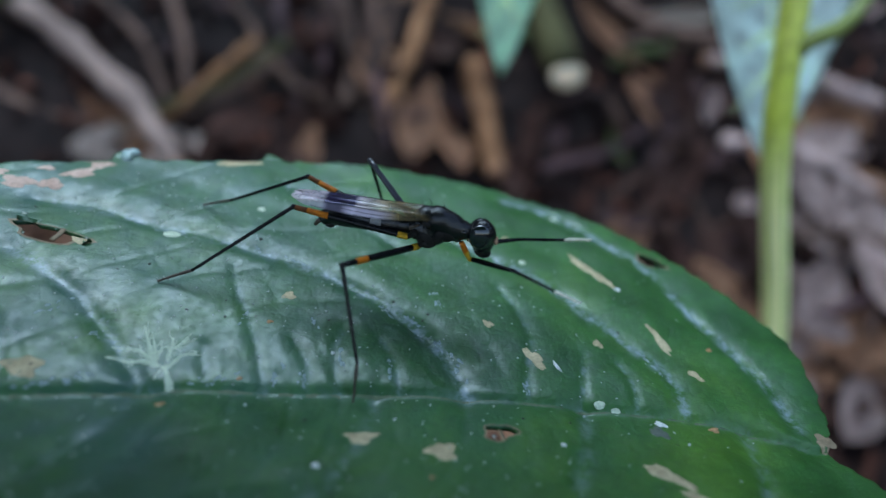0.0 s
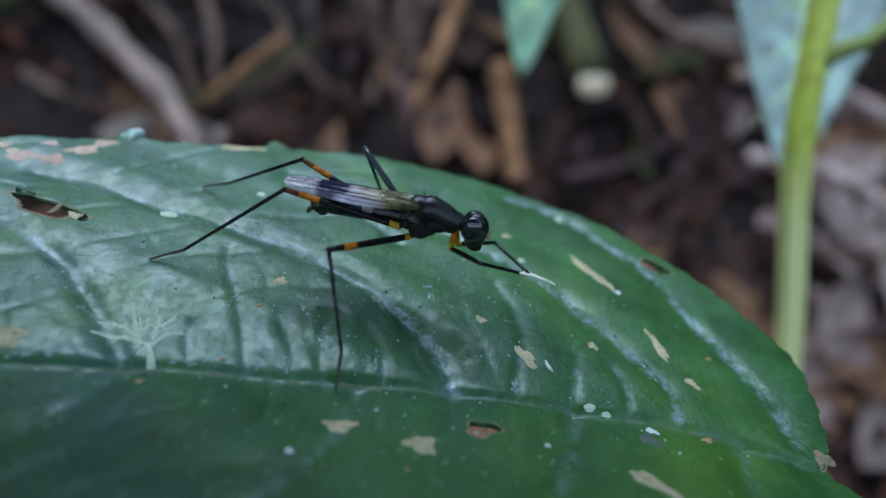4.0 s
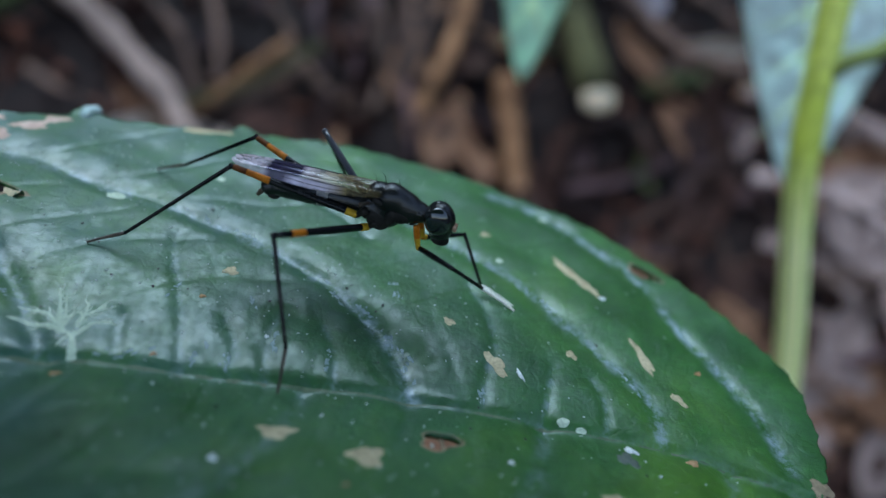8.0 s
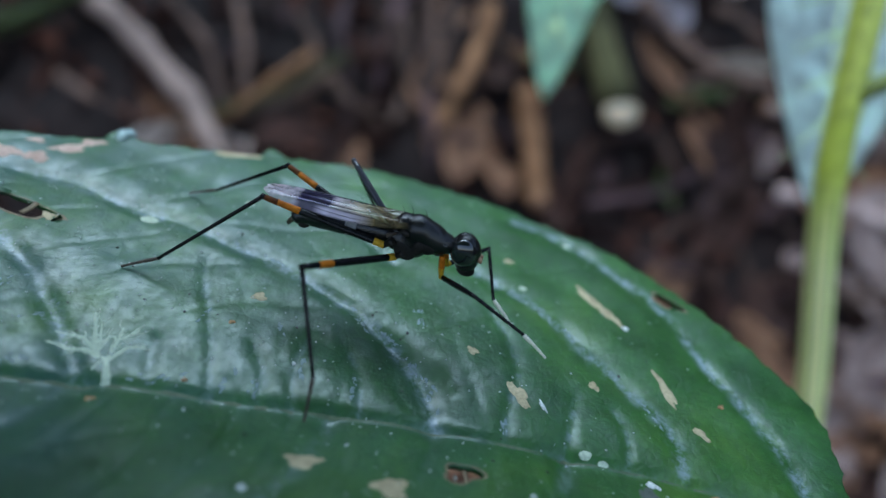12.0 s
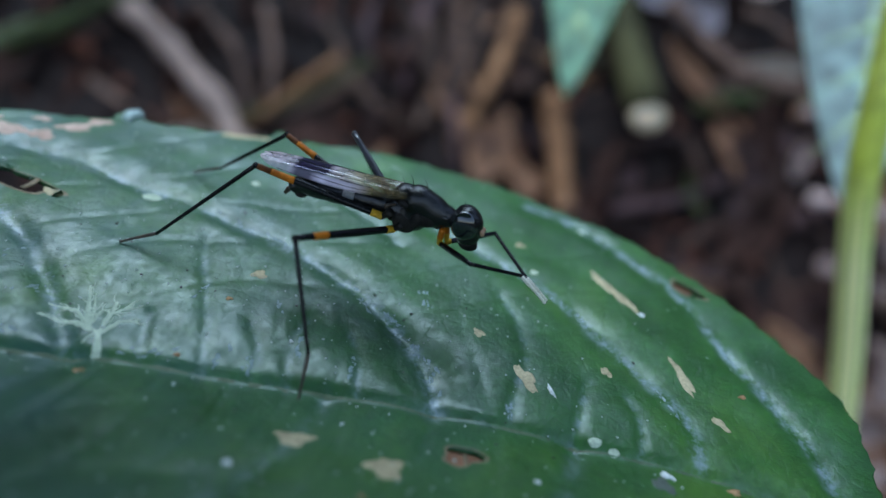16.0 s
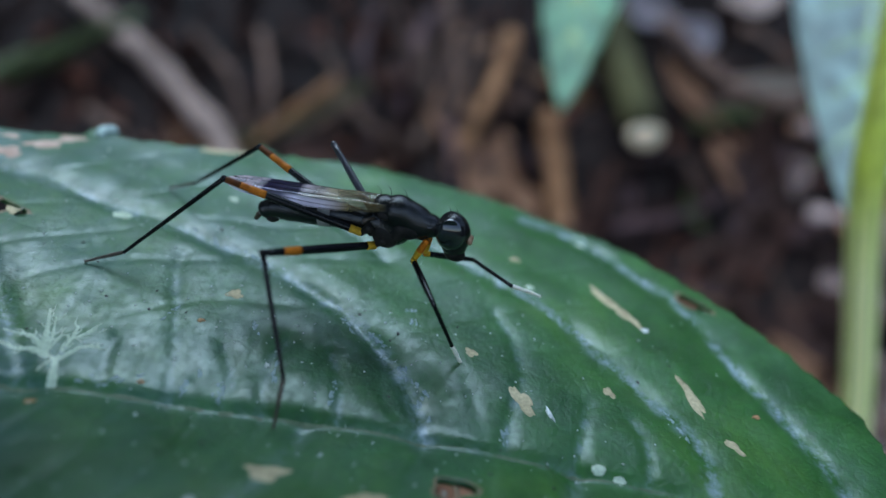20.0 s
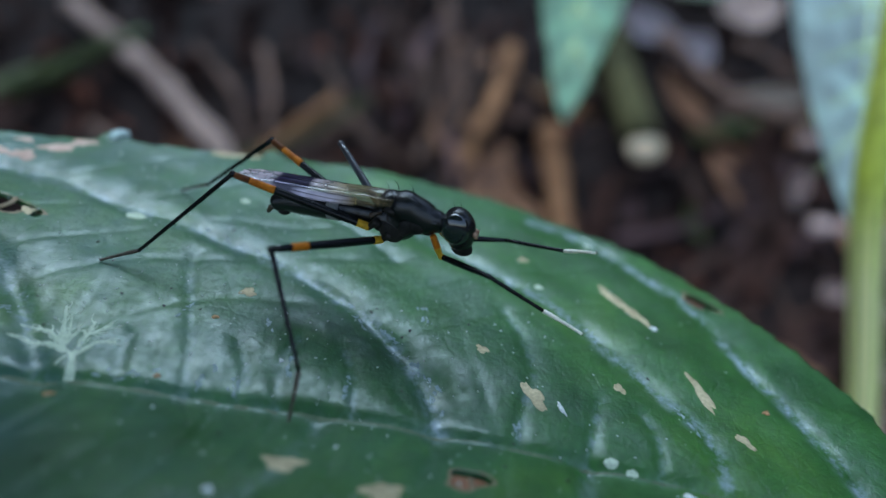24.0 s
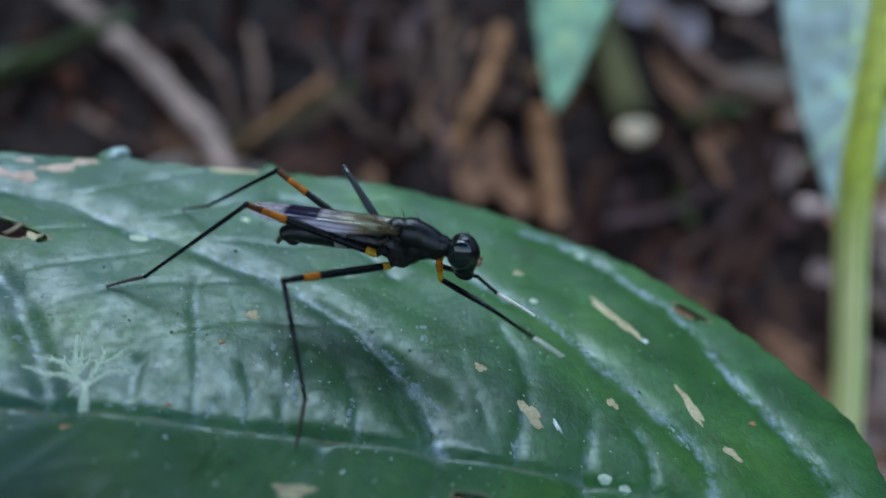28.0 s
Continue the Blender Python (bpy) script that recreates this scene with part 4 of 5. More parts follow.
    return part(name, bm, material, blade, label)


def build_leaf():
    plant = new("broadleaf_plant")
    tagged(plant, "broad-leaved plant holding up one large damaged leaf", "plant")
    blade = build_blade(plant)
    tan = (("dry_spot", 14.5, 11.3, 1.25, 0.30, -50), ("dry_spot", 15.4, 10.1, 0.9, 0.3, -52), ("dry_spot", 9.5, 3.2, 0.85, 0.33, -60), ("dry_spot", 17.4, 5.1, 1.15, 0.27, -72), ("dry_spot", 3.7, -2.4, 0.68, 0.58, 10),
           ("dry_spot", 0.3, -1.9, 0.70, 0.40, 15), ("dry_spot", 13.7, -3.3, 1.2, 0.38, -40), ("dry_spot", 14.6, -4.3, 1.0, 0.38, -55), ("dry_spot", 4.8, -4.6, 0.75, 0.52, 0), ("dry_spot", 7.3, 5.5, 0.30, 0.24, -30),
           ("dry_spot", 13.5, 4.6, 0.34, 0.24, -60), ("dry_spot", 18.6, 2.6, 0.5, 0.22, -50), ("dry_spot", -3.4, 6.8, 0.34, 0.30, 0), ("dry_spot", -14.3, 1.1, 0.85, 0.55, -15), 
           ("dry_spot", -14.55, 9.85, 0.5, 0.26, -17),
           ("dry_spot", -7.6, 19.0, 1.5, 0.26, 12), ("dry_spot", 9.7, 13.4, 0.3, 0.2, 0), ("dry_spot", -2.2, -6.0, 0.6, 0.5, 20))
    for k, (name, u, v, a, b, turn) in enumerate(tan):
        patch(blade, name, u, v, a, b, turn, M_DRY, 1.3 * k + 0.4, "tan papery dry spot")
    for k, (u, v, a, b, turn) in enumerate(((-19.3, 14.8, 0.9, 0.55, 5), (-17.6, 14.9, 0.7, 0.45, -10), (-16.4, 16.2, 0.9, 0.5, 25), (-15.5, 17.3, 0.7, 0.35, 20), (-18.3, 16.4, 0.5, 0.25, 0), (-20.6, 15.5, 0.5, 0.3, 10))):
        patch(blade, "dead_patch", u, v, a, b, turn, M_PINK, 2.2 * k + 1.0, "pinkish-white dead patch")
    patch(blade, "dead_margin", 24.1, -1.6, 0.55, 0.5, 40, M_DRYRIM, 4.0, "brown dead margin beside the stalk")
    patch(blade, "curled_edge", -14.2, 18.6, 0.65, 0.42, 60, M_PALEBLUE, 3.0, "pale curled margin", 0.15, dome=0.25)
    for k, ((u, v), (a, b), turn) in enumerate(HOLES):
        patch(blade, "hole_rim", u, v, a, b, turn, M_DRYRIM, float(k), "dry brown rim of a hole", rim=True)
    # a dry strip still spans the large hole
    bm = bmesh.new()
    tube(bm, [(-15.6, 10.75, 0.0), (-15.75, 10.3, -0.08), (-15.9, 9.75, 0.0)], 0.16, 6, 0.3)
    part("leaf_strip", bm, M_DRYRIM, blade, "dry strip across a hole")
    bm = bmesh.new()
    tube(bm, [(6.7, -1.2, 0.12), (6.75, -1.93, 0.30), (6.8, -2.66, 0.56)], 0.1, 6, 0.3)
    part("leaf_strip", bm, M_DRYRIM, blade, "dry strip across a hole")
    for k, (u, v, r) in enumerate(((12.4, 0.45, 0.25), (13.2, 0.1, 0.22), (13.8, 16.5, 0.24), (10.4, 11.2, 0.2), (-10.2, 11.3, 0.42), (-5.6, 14.2, 0.22))):
        patch(blade, "pale_scar", u, v, r * 1.15, r * 0.85, 0, M_PALEGREEN, 0.7 * k, "pale green round scar", ragged=0.25)
    for k, (u, v, a, b, turn) in enumerate(((10.6, 2.7, 0.34, 0.10, -65), (15.3, -0.7, 0.33, 0.2, -20), (9.4, -2.1, 0.14, 0.12, 0), (16.1, 9.2, 0.2, 0.16, 0), (-1.0, 2.9, 0.1, 0.1, 0), (-1.6, -3.0, 0.16, 0.14, 0))):
        patch(blade, "white_fleck", u, v, a, b, turn, M_WHITE, 1.9 * k, "small white fleck", dome=0.08)
    for k, (u, v, r) in enumerate(((18.2, -1.4, 0.26), (-8.3, -0.95, 0.17), (-4.2, 4.7, 0.13), (-5.2, 1.0, 0.11), (3.0, -3.4, 0.1), (20.3, 4.6, 0.16))):
        patch(blade, "orange_fleck", u, v, r * 1.2, r * 0.8, 20, M_ORANGESPOT, 1.1 * k, "small orange fleck", dome=0.06)
    patch(blade, "grey_blotch", 14.9, -1.5, 0.5, 0.42, -40, M_GREYSPOT, 2.0, "dull grey blotch")
    # bluish flecks gathered along the veins and on the quilted cells
    rnd = random.Random(9)
    for u, v, long, wide, turn in ((-5.4, 5.1, 0.55, 0.25, 70), (-12.0, 3.8, 0.8, 0.35, 50), (-12.1, 0.5, 0.9, 0.22, 5), (-6.3, 0.9, 0.7, 0.3, 20), (-3.6, 1.2, 0.6, 0.35, 90), (-2.2, 1.3, 0.6, 0.35, 90), (-0.6, 2.4, 0.9, 0.14, 95),
                                  (3.25, 5.5, 0.5, 0.18, -45), (4.5, 3.9, 0.8, 0.28, -60), (5.5, 2.0, 0.8, 0.22, -75), (4.7, 7.2, 0.6, 0.25, 100), (-2.0, 5.0, 0.5, 0.12, -60), (11.4, 9.3, 0.8, 0.18, -50), (12.7, 8.2, 0.7, 0.18, -52),
                                  (9.8, 10.5, 0.6, 0.16, -40), (-14.3, 5.0, 0.8, 0.3, 50), (-13.4, 0.2, 1.1, 0.25, 3), (-3.4, 9.9, 0.8, 0.2, -30), (-5.3, 10.5, 0.9, 0.2, -22), (1.7, 6.4, 0.8, 0.2, -40), (-10.3, 11.5, 0.8, 0.18, -15),
                                  (14.0, 16.2, 0.4, 0.16, -20), (8.7, 1.3, 0.5, 0.1, 95), (1.8, 2.2, 0.6, 0.16, 90), (16.2, 3.5, 0.9, 0.18, -65)):
        c, q = math.cos(radians(turn)), math.sin(radians(turn))
        for k in range(9):
            x, y = rnd.gauss(0, 0.6) * long, rnd.gauss(0, 0.6) * wide
            r = rnd.uniform(0.03, 0.11)
            patch(blade, "bluish_fleck", u + x * c - y * q, v + x * q + y * c, r * rnd.uniform(1.0, 2.2), r * 0.8, turn + rnd.uniform(-25, 25), M_SMEAR, rnd.uniform(0, 9), "bluish fleck", lift=0.008)
    streak(blade, "midrib", [(p.x, p.y) for p in MIDRIB if -40 < p.x < 23.5][::6], 0.13, M_MIDRIB, "dull olive sunken midrib", 0.02)
    # branching pale mark near the midrib
    rnd = random.Random(21)
    tree = [([(-8.08, 0.22), (-8.28, 0.87), (-8.5, 1.38), (-8.83, 1.61)], 0.21), ([(-8.8, 1.5), (-9.54, 1.87), (-10.2, 1.88), (-11.11, 2.04)], 0.15), ([(-8.9, 1.6), (-9.78, 2.42), (-10.5, 2.64), (-11.14, 2.75)], 0.14),
            ([(-9.1, 1.7), (-9.57, 2.95), (-9.98, 4.01)], 0.15), ([(-9.0, 1.7), (-9.2, 2.6), (-9.56, 3.62)], 0.10), ([(-8.5, 1.4), (-8.47, 2.71), (-8.53, 3.33)], 0.12), ([(-8.98, 1.9), (-8.92, 2.68), (-8.6, 2.67), (-8.42, 2.23)], 0.08),
            ([(-8.45, 1.4), (-7.94, 2.19), (-7.33, 2.44)], 0.13), ([(-8.43, 2.6), (-8.1, 2.95), (-7.8, 3.25)], 0.09), ([(-8.6, 1.45), (-8.8, 1.15), (-8.9, 0.83)], 0.09)]
    for pts, w in tree[1:9]:
        pts = spline([(*q, 0) for q in pts], 12)
        for k in range(2, 12, 2):
            way = (pts[k] - pts[k - 1]).normalized()
            for sgn in (-1, 1):
                if rnd.random() < 0.72:
                    an = math.atan2(way.y, way.x) + sgn * rnd.uniform(0.5, 1.0)
                    reach = rnd.uniform(0.25, 0.6)
                    root = pts[k]
                    tree.append(([(root.x, root.y), (root.x + 0.5 * reach * math.cos(an), root.y + 0.5 * reach * math.sin(an)), (root.x + reach * math.cos(an - 0.3 * sgn), root.y + reach * math.sin(an - 0.3 * sgn))], 0.055))
    for pts, w in tree:
        streak(blade, "branching_scar", pts, w, M_PALEGREEN, "pale branching scar", 0.02)
    # dust and grit
    rnd = random.Random(5)
    for name, mat, count, lab, low, high in (("dust", M_DUST, 900, "fine white dust specks", 0.014, 0.052), ("grit", M_DIRT, 110, "fine dark grit", 0.02, 0.07)):
        bm = bmesh.new()
        pts = []
        while len(pts) < count:
            u, v = rnd.uniform(-22, 24), rnd.uniform(-12, 19)
            if -12 < v < 19.5 and (u / 27) ** 2 + (v / 20.5) ** 2 < 0.92 and rnd.random() > 0.05 * (u - 4):
                pts.append((u, v))
        h, _ = leaf_relief([p[0] for p in pts], [p[1] for p in pts])
        for (u, v), q in zip(pts, h):
            r = rnd.uniform(low, high) * (1.6 if rnd.random() < 0.06 else 1)
            bmesh.ops.create_icosphere(bm, subdivisions=1, radius=1, matrix=Matrix.Translation((u, v, q + 0.25 * r)) @ Matrix.Rotation(rnd.uniform(0, 6), 4, "Z") @ Matrix.Diagonal((r * rnd.uniform(1, 1.9), r, r * 0.5, 1)))
        tagged(part(name, bm, mat, blade, lab), kind="stuff")
    # stalk and stem hold the leaf from the ground
    base = LEAF_O + LEAF_X * 22.6 + LEAF_Y * -2.1 + LEAF_N * -1.1
    bm = bmesh.new()
    tube(bm, spline([base, base + Vector((0.6, -1.5, -3.5)), base + Vector((3, -5, -12)), base + Vector((15, -8, -28))], 16), lambda s: 0.9 + 0.5 * s, 10)
    part("petiole", bm, M_PETIOLE, plant, "olive leaf stalk")
    foot = base + Vector((15, -8, -28))
    bm = bmesh.new()
    tube(bm, spline([foot + Vector((1.5, 0, 6)), foot, foot + Vector((2, 1, -40)), Vector((foot.x + 4, foot.y + 3, -8))], 20), lambda s: 1.8 + 0.8 * s, 12)
    part("stem", bm, M_STEM, plant)
    # an unseen leaf and stalk, added to shade the near half of the blade
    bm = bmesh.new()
    tube(bm, spline([foot + Vector((1.5, 0, 4)), foot + Vector((22, -18, 40)), foot + Vector((34, -30, 76)), SHADE_LEAF[0]], 20), lambda s: 1.5 - 0.5 * s, 10)
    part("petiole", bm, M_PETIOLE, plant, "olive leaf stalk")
    hanging_leaf(*SHADE_LEAF, 76, (0, 0, 1), M_SHADELEAF, plant, "dark green higher leaf", bend=-0.05)


build_leaf()


def toward(start, way, up):
    """A pose at start whose x axis runs along way."""
    x = Vector(way).normalized()
    y = Vector(up).cross(x)
    if y.length < 1e-4:
        y = Vector((0, 1, 0)).cross(x)
    y.normalize()
    m = Matrix((x, y, x.cross(y))).transposed().to_4x4()
    m.translation = Vector(start) * MM
    return m


def limb(fly, name, length, r0, r1, material, bands=(), swell=0.0, label="", hairs=0):
    """A leg segment along its own x axis; bands: (from, to, material, label) as shares of the length."""
    def r(s):
        return (r0 + (r1 - r0) * s) * (1 + swell * math.sin(math.pi * min(max(s, 0), 1)) ** 1.5)
    bm = bmesh.new()
    tube(bm, [(length * k / 12, 0, 0) for k in range(13)], r, 10)
    ball(bm, (length, 0, 0), (r1 * 1.12,) * 3, None, 10, 6)
    rnd = random.Random(int(length * 100))
    for k in range(hairs):
        s, an = rnd.uniform(0.08, 0.95), rnd.uniform(0, 6.28)
        o = Vector((0, math.cos(an), math.sin(an)))
        p = Vector((length * s, 0, 0)) + o * r(s) * 0.9
        tube(bm, [p, p + o * 0.05 + Vector((0.05, 0, 0)), p + o * 0.08 + Vector((0.11, 0, 0))], lambda u: 0.007 * (1.1 - u), 4)
    seg = part(name, bm, material, fly, label)
    for a, b, mat, lab in bands:
        bm = bmesh.new()
        tube(bm, [(length * (a + (b - a) * k / 6), 0, 0) for k in range(7)], lambda u: r(a + (b - a) * u) * 1.05 + 0.004, 10)
        part("band", bm, mat, seg, lab)
    return seg


def toes(fly, name, length, radius, material, label, claws=True):
    """A foot of five joints with claws, along its own x axis."""
    bm = bmesh.new()
    marks = (0.0, 0.42, 0.62, 0.77, 0.89, 1.0)
    for a, b in zip(marks, marks[1:]):
        tube(bm, [(length * (a + (b - a) * f), 0, -0.25 * length * (a + (b - a) * f) ** 4 * 0.15) for f in (0, 0.12, 0.5, 0.88, 1.0)], lambda u: radius * (0.8 + 0.25 * math.sin(math.pi * u)) * (1.1 - 0.4 * a), 8)
    foot = part(name, bm, material, fly, label)
    if claws:
        for sgn in (-1, 1):
            bm = bmesh.new()
            tube(bm, [(length * 0.98, 0, -0.01), (length * 0.98 + 0.10, sgn * 0.06, 0.0), (length * 0.98 + 0.15, sgn * 0.09, -0.07)], lambda u: 0.02 * (1.15 - u), 5)
            part("claw", bm, M_BROWNFOOT, foot, "dark claw")
    return foot


# hip, first knee, ankle and foot tip of the four standing legs: in the fly's own millimetres at the start
STANDING = (("mid", (-0.82, -0.60, -1.18), (-3.91, -4.88, 0.14), (-2.34, -7.11, -3.51), (-2.13, -8.11, -5.06)),
            ("hind", (-1.43, -0.63, -0.70), (-7.24, -1.51, -0.07), (-11.84, -2.69, -4.22), (-13.49, -3.11, -5.04)),
            ("mid", (-0.78, 0.62, -1.14), (-4.36, 3.19, 0.90), (-3.26, 4.93, -3.29), (-2.60, 5.90, -4.85)),
            ("hind", (-1.57, 0.52, -1.19), (-7.55, 2.39, -0.53), (-11.94, 3.17, -3.71), (-13.89, 3.97, -5.04)))
# seconds, then how far the knee of each standing leg swings out, in degrees
KNEE_SWING = ((0, 0.4, 15.0, 0.3, 5.9), (6, -0.5, 4.5, -0.1, -2.7), (8, -2.2, 7.9, -0.8, -0.8), (11, -0.1, 7.8, -0.6, 0.7), (16, -2.8, -1.4, -2.3, -2.3), (18, -1.3, -1.5, -2.3, -3.7),
              (20, 0.4, 3.2, 4.6, 7.8), (21, -2.1, -3.3, -1.3, 2.9), (24, -2.1, -12.1, 0.3, -0.6), (25, -0.5, -13.7, 0.7, -3.5), (28, 0.7, -2.4, 2.1, -2.7))
FORE_HIP = ((1.31, -0.40, -0.47), (1.31, 0.40, -0.47))
FORE_LENGTHS = (1.15, 2.95, 2.90, 1.95)
NECK = Vector((1.54, 0.0, -0.12))


def build_fly():
    fly = new("stilt_legged_fly")
    tagged(fly, "black stilt-legged fly with orange-banded legs and white forefeet on a leaf", "fly")
    bm = bmesh.new()
    lumps(bm, (0.05, 0, -0.05), [((-0.10, 0, 0.34), (0.72, 0.70, 0.70)), ((0.60, 0, 0.12), (0.64, 0.60, 0.64)), ((-0.78, 0, 0.40), (0.45, 0.55, 0.40)), ((-0.35, 0, -0.55), (0.90, 0.66, 0.76)), ((0.75, 0, -0.12), (0.72, 0.54, 0.55)), ((-1.0, 0, -0.35), (0.55, 0.5, 0.45)), ((1.15, 0, 0.02), (0.50, 0.38, 0.38))], 64, 44, 5.0)
    thorax = part("thorax", bm, M_BLACK, fly, "glossy black thorax")
    bm = bmesh.new()
    ball(bm, (-0.74, 0, 0.55), (0.38, 0.52, 0.30))
    part("scutellum", bm, M_BLACK, thorax)
    for sgn in (-1, 1):
        bm = bmesh.new()
        ball(bm, (-0.45, sgn * 0.52, -0.72), (0.56, 0.20, 0.50), Euler((0, 0.3, 0)).to_matrix())
        part("side_plate", bm, M_GREYCUT, thorax, "dull grey-black side plate")
        bm = bmesh.new()
        ball(bm, (0.55, sgn * 0.50, -0.20), (0.48, 0.17, 0.36), Euler((0, -0.5, 0)).to_matrix())
        part("side_plate", bm, M_GREYCUT, thorax, "dull grey-black side plate")
        for x, y, z, a, b, c, turn in ((0.10, 0.60, -0.35, 0.30, 0.13, 0.40, 0.25), (-1.05, 0.44, -0.55, 0.28, 0.14, 0.34, 0.1), (1.02, 0.36, -0.30, 0.26, 0.12, 0.26, -0.6), (-0.62, 0.60, 0.28, 0.26, 0.12, 0.14, 0.2)):
            bm = bmesh.new()
            ball(bm, (x, sgn * y, z), (a, b, c), Euler((0, turn, 0)).to_matrix(), 16, 10)
            part("side_plate", bm, M_GREYCUT, thorax, "dull grey-black side plate")
        bm = bmesh.new()
        ball(bm, (1.30, sgn * 0.38, 0.12), (0.20, 0.14, 0.17))
        part("shoulder_knob", bm, M_BLACK, thorax)
        bm = bmesh.new()
        tube(bm, [(-1.0, sgn * 0.45, 0.05), (-1.25, sgn * 0.62, -0.02), (-1.42, sgn * 0.7, -0.1)], lambda u: 0.05 + 0.06 * u, 7)
        part("balancer", bm, M_BROWNFOOT, thorax, "small brown balancer")
        for x, z, h in ((-0.55, 0.94, 0.28), (-0.95, 0.76, 0.32), (0.1, 1.02, 0.2)):
            bm = bmesh.new()
            tube(bm, [(x, sgn * 0.34, z - 0.1), (x - 0.1, sgn * 0.4, z + 0.5 * h), (x - 0.3, sgn * 0.45, z + h)], lambda u: 0.016 * (1.1 - u), 4)
            part("bristle", bm, M_DIRT, thorax)
    bm = bmesh.new()
    tube(bm, [(1.15, 0, 0.02), (1.55, 0, 0.04), (1.9, 0, 0.05)], lambda u: 0.30 - 0.1 * u, 12)
    part("neck", bm, M_GREYCUT, fly, "dull black neck")
    # belly: rings that taper back, the end turned down
    spine = spline([(-1.0, 0, -0.46), (-2.2, 0, -0.48), (-3.6, 0, -0.62), (-5.0, 0, -0.82), (-5.7, 0, -1.0), (-6.05, 0, -1.28)], 41)
    def girth(s):
        return (0.32 + 0.19 * math.sin(math.pi * min(1.25 * s + 0.05, 1)) + 0.10 * s) * (1 - 0.55 * max(0, (s - 0.86) / 0.14) ** 2) * (1 + 0.035 * abs(math.sin(s * math.pi * 6)))
    bm = bmesh.new()
    tube(bm, spine, girth, 18)
    belly = part("abdomen", bm, M_BLACK, fly, "black ringed abdomen")
    bm = bmesh.new()
    tube(bm, spine[12:16], lambda u: girth(0.30 + 0.075 * u) + 0.012, 18, 1.0, False)
    part("white_band", bm, M_BANDWHITE, belly, "white band")
    bm = bmesh.new()
    tube(bm, [(-5.95, 0, -1.2), (-6.2, -0.02, -1.42), (-6.32, -0.03, -1.66)], lambda u: 0.17 - 0.08 * u, 9)
    part("tail_claspers", bm, M_BROWNFOOT, belly, "brown tail claspers")
    bm = bmesh.new()
    ball(bm, (-5.55, 0, -1.32), (0.34, 0.34, 0.26))
    part("end_bulge", bm, M_GREYCUT, belly)
    # wings folded flat over the belly
    for sgn in (-1, 1):
        base_y = sgn * 0.45
        def wing_point(s, t, sgn=sgn, base_y=base_y):
            x = -0.55 - 7.05 * s
            half = 0.18 + 0.47 * math.sin(math.pi * min(0.06 + 0.80 * s, 1)) ** 0.9
            if s > 0.86:
                half *= math.sqrt(max(1 - ((s - 0.86) / 0.142) ** 2, 0.0))
            y = sgn * (0.40 - 0.20 * s) + sgn * half * t
            z = 0.72 - 0.72 * s - (0.62 + 0.6 * max(0.0, 0.38 - s)) * max(abs(y) - 0.46, 0) ** 1.05 + (0.04 if sgn < 0 else 0.0) + 0.03 * math.sin(9 * s + 2 * t) + 0.008 * math.sin(8.5 * t + 2.5 * s + sgn) * min(1, 3 * s)
            return Vector((x, y, z))
        bm = bmesh.new()
        grid = [[bm.verts.new(wing_point(i / 40, j / 16 * 2 - 1)) for j in range(17)] for i in range(41)]
        for p, q in zip(grid, grid[1:]):
            for k in range(len(p) - 1):
                bm.faces.new((p[k], p[k + 1], q[k + 1], q[k]))
        wing = part("wing", bm, M_WING, fly, "smoky folded wing with a dark bar")
        for path in ([(0.0, 0.85), (0.3, 0.95), (0.6, 0.97), (0.85, 0.95)], [(0.0, 0.6), (0.3, 0.72), (0.6, 0.66), (0.95, 0.5)], [(0.0, 0.4), (0.3, 0.42), (0.6, 0.3), (0.97, 0.15)], [(0.0, 0.2), (0.3, 0.1), (0.6, 0.0), (0.97, -0.15)], [(0.0, 0.0), (0.25, -0.3), (0.5, -0.5), (0.8, -0.75)], [(0.24, 0.42), (0.27, 0.1), (0.25, -0.28)], [(0.1, -0.1), (0.2, -0.6), (0.3, -0.95)]):
            bm = bmesh.new()
            tube(bm, spline([wing_point(a, b) + Vector((0, 0, 0.004)) for a, b in path], 16), 0.012, 5)
            part("vein", bm, M_LEG, wing, "dark wing vein")
    # head: drawn about the neck, so that it can nod
    bm = bmesh.new()
    lumps(bm, (0.72, 0, -0.05), [((0.70, 0, 0.20), (0.62, 0.60, 0.76)), ((0.88, 0, -0.44), (0.54, 0.48, 0.62)), ((1.0, 0, 0.05), (0.44, 0.44, 0.55))], 40, 28, 7.0)
    head = part("head", bm, M_BLACK, fly, "black round head")
    for sgn in (-1, 1):
        bm = bmesh.new()
        ball(bm, (0.66, sgn * 0.27, 0.14), (0.64, 0.46, 0.74), Euler((0, -0.16, 0)).to_matrix(), 32, 22)
        part("eye", bm, M_EYE, head, "large dark glossy eye")
        bm = bmesh.new()
        tube(bm, [(1.28, sgn * 0.10, 0.05), (1.42, sgn * 0.13, 0.02), (1.50, sgn * 0.14, -0.06), (1.54, sgn * 0.15, -0.20)], lambda u: (0.06, 0.10, 0.13, 0.07)[min(int(u * 3.99), 3)], 8)
        feeler = part("antenna", bm, M_FEELER, head, "short rusty antenna")
        bm = bmesh.new()
        tube(bm, [(1.50, sgn * 0.15, -0.04), (1.62, sgn * 0.22, 0.06), (1.72, sgn * 0.30, 0.12)], lambda u: 0.016 * (1.1 - u), 4)
        part("antenna_bristle", bm, M_DIRT, feeler)
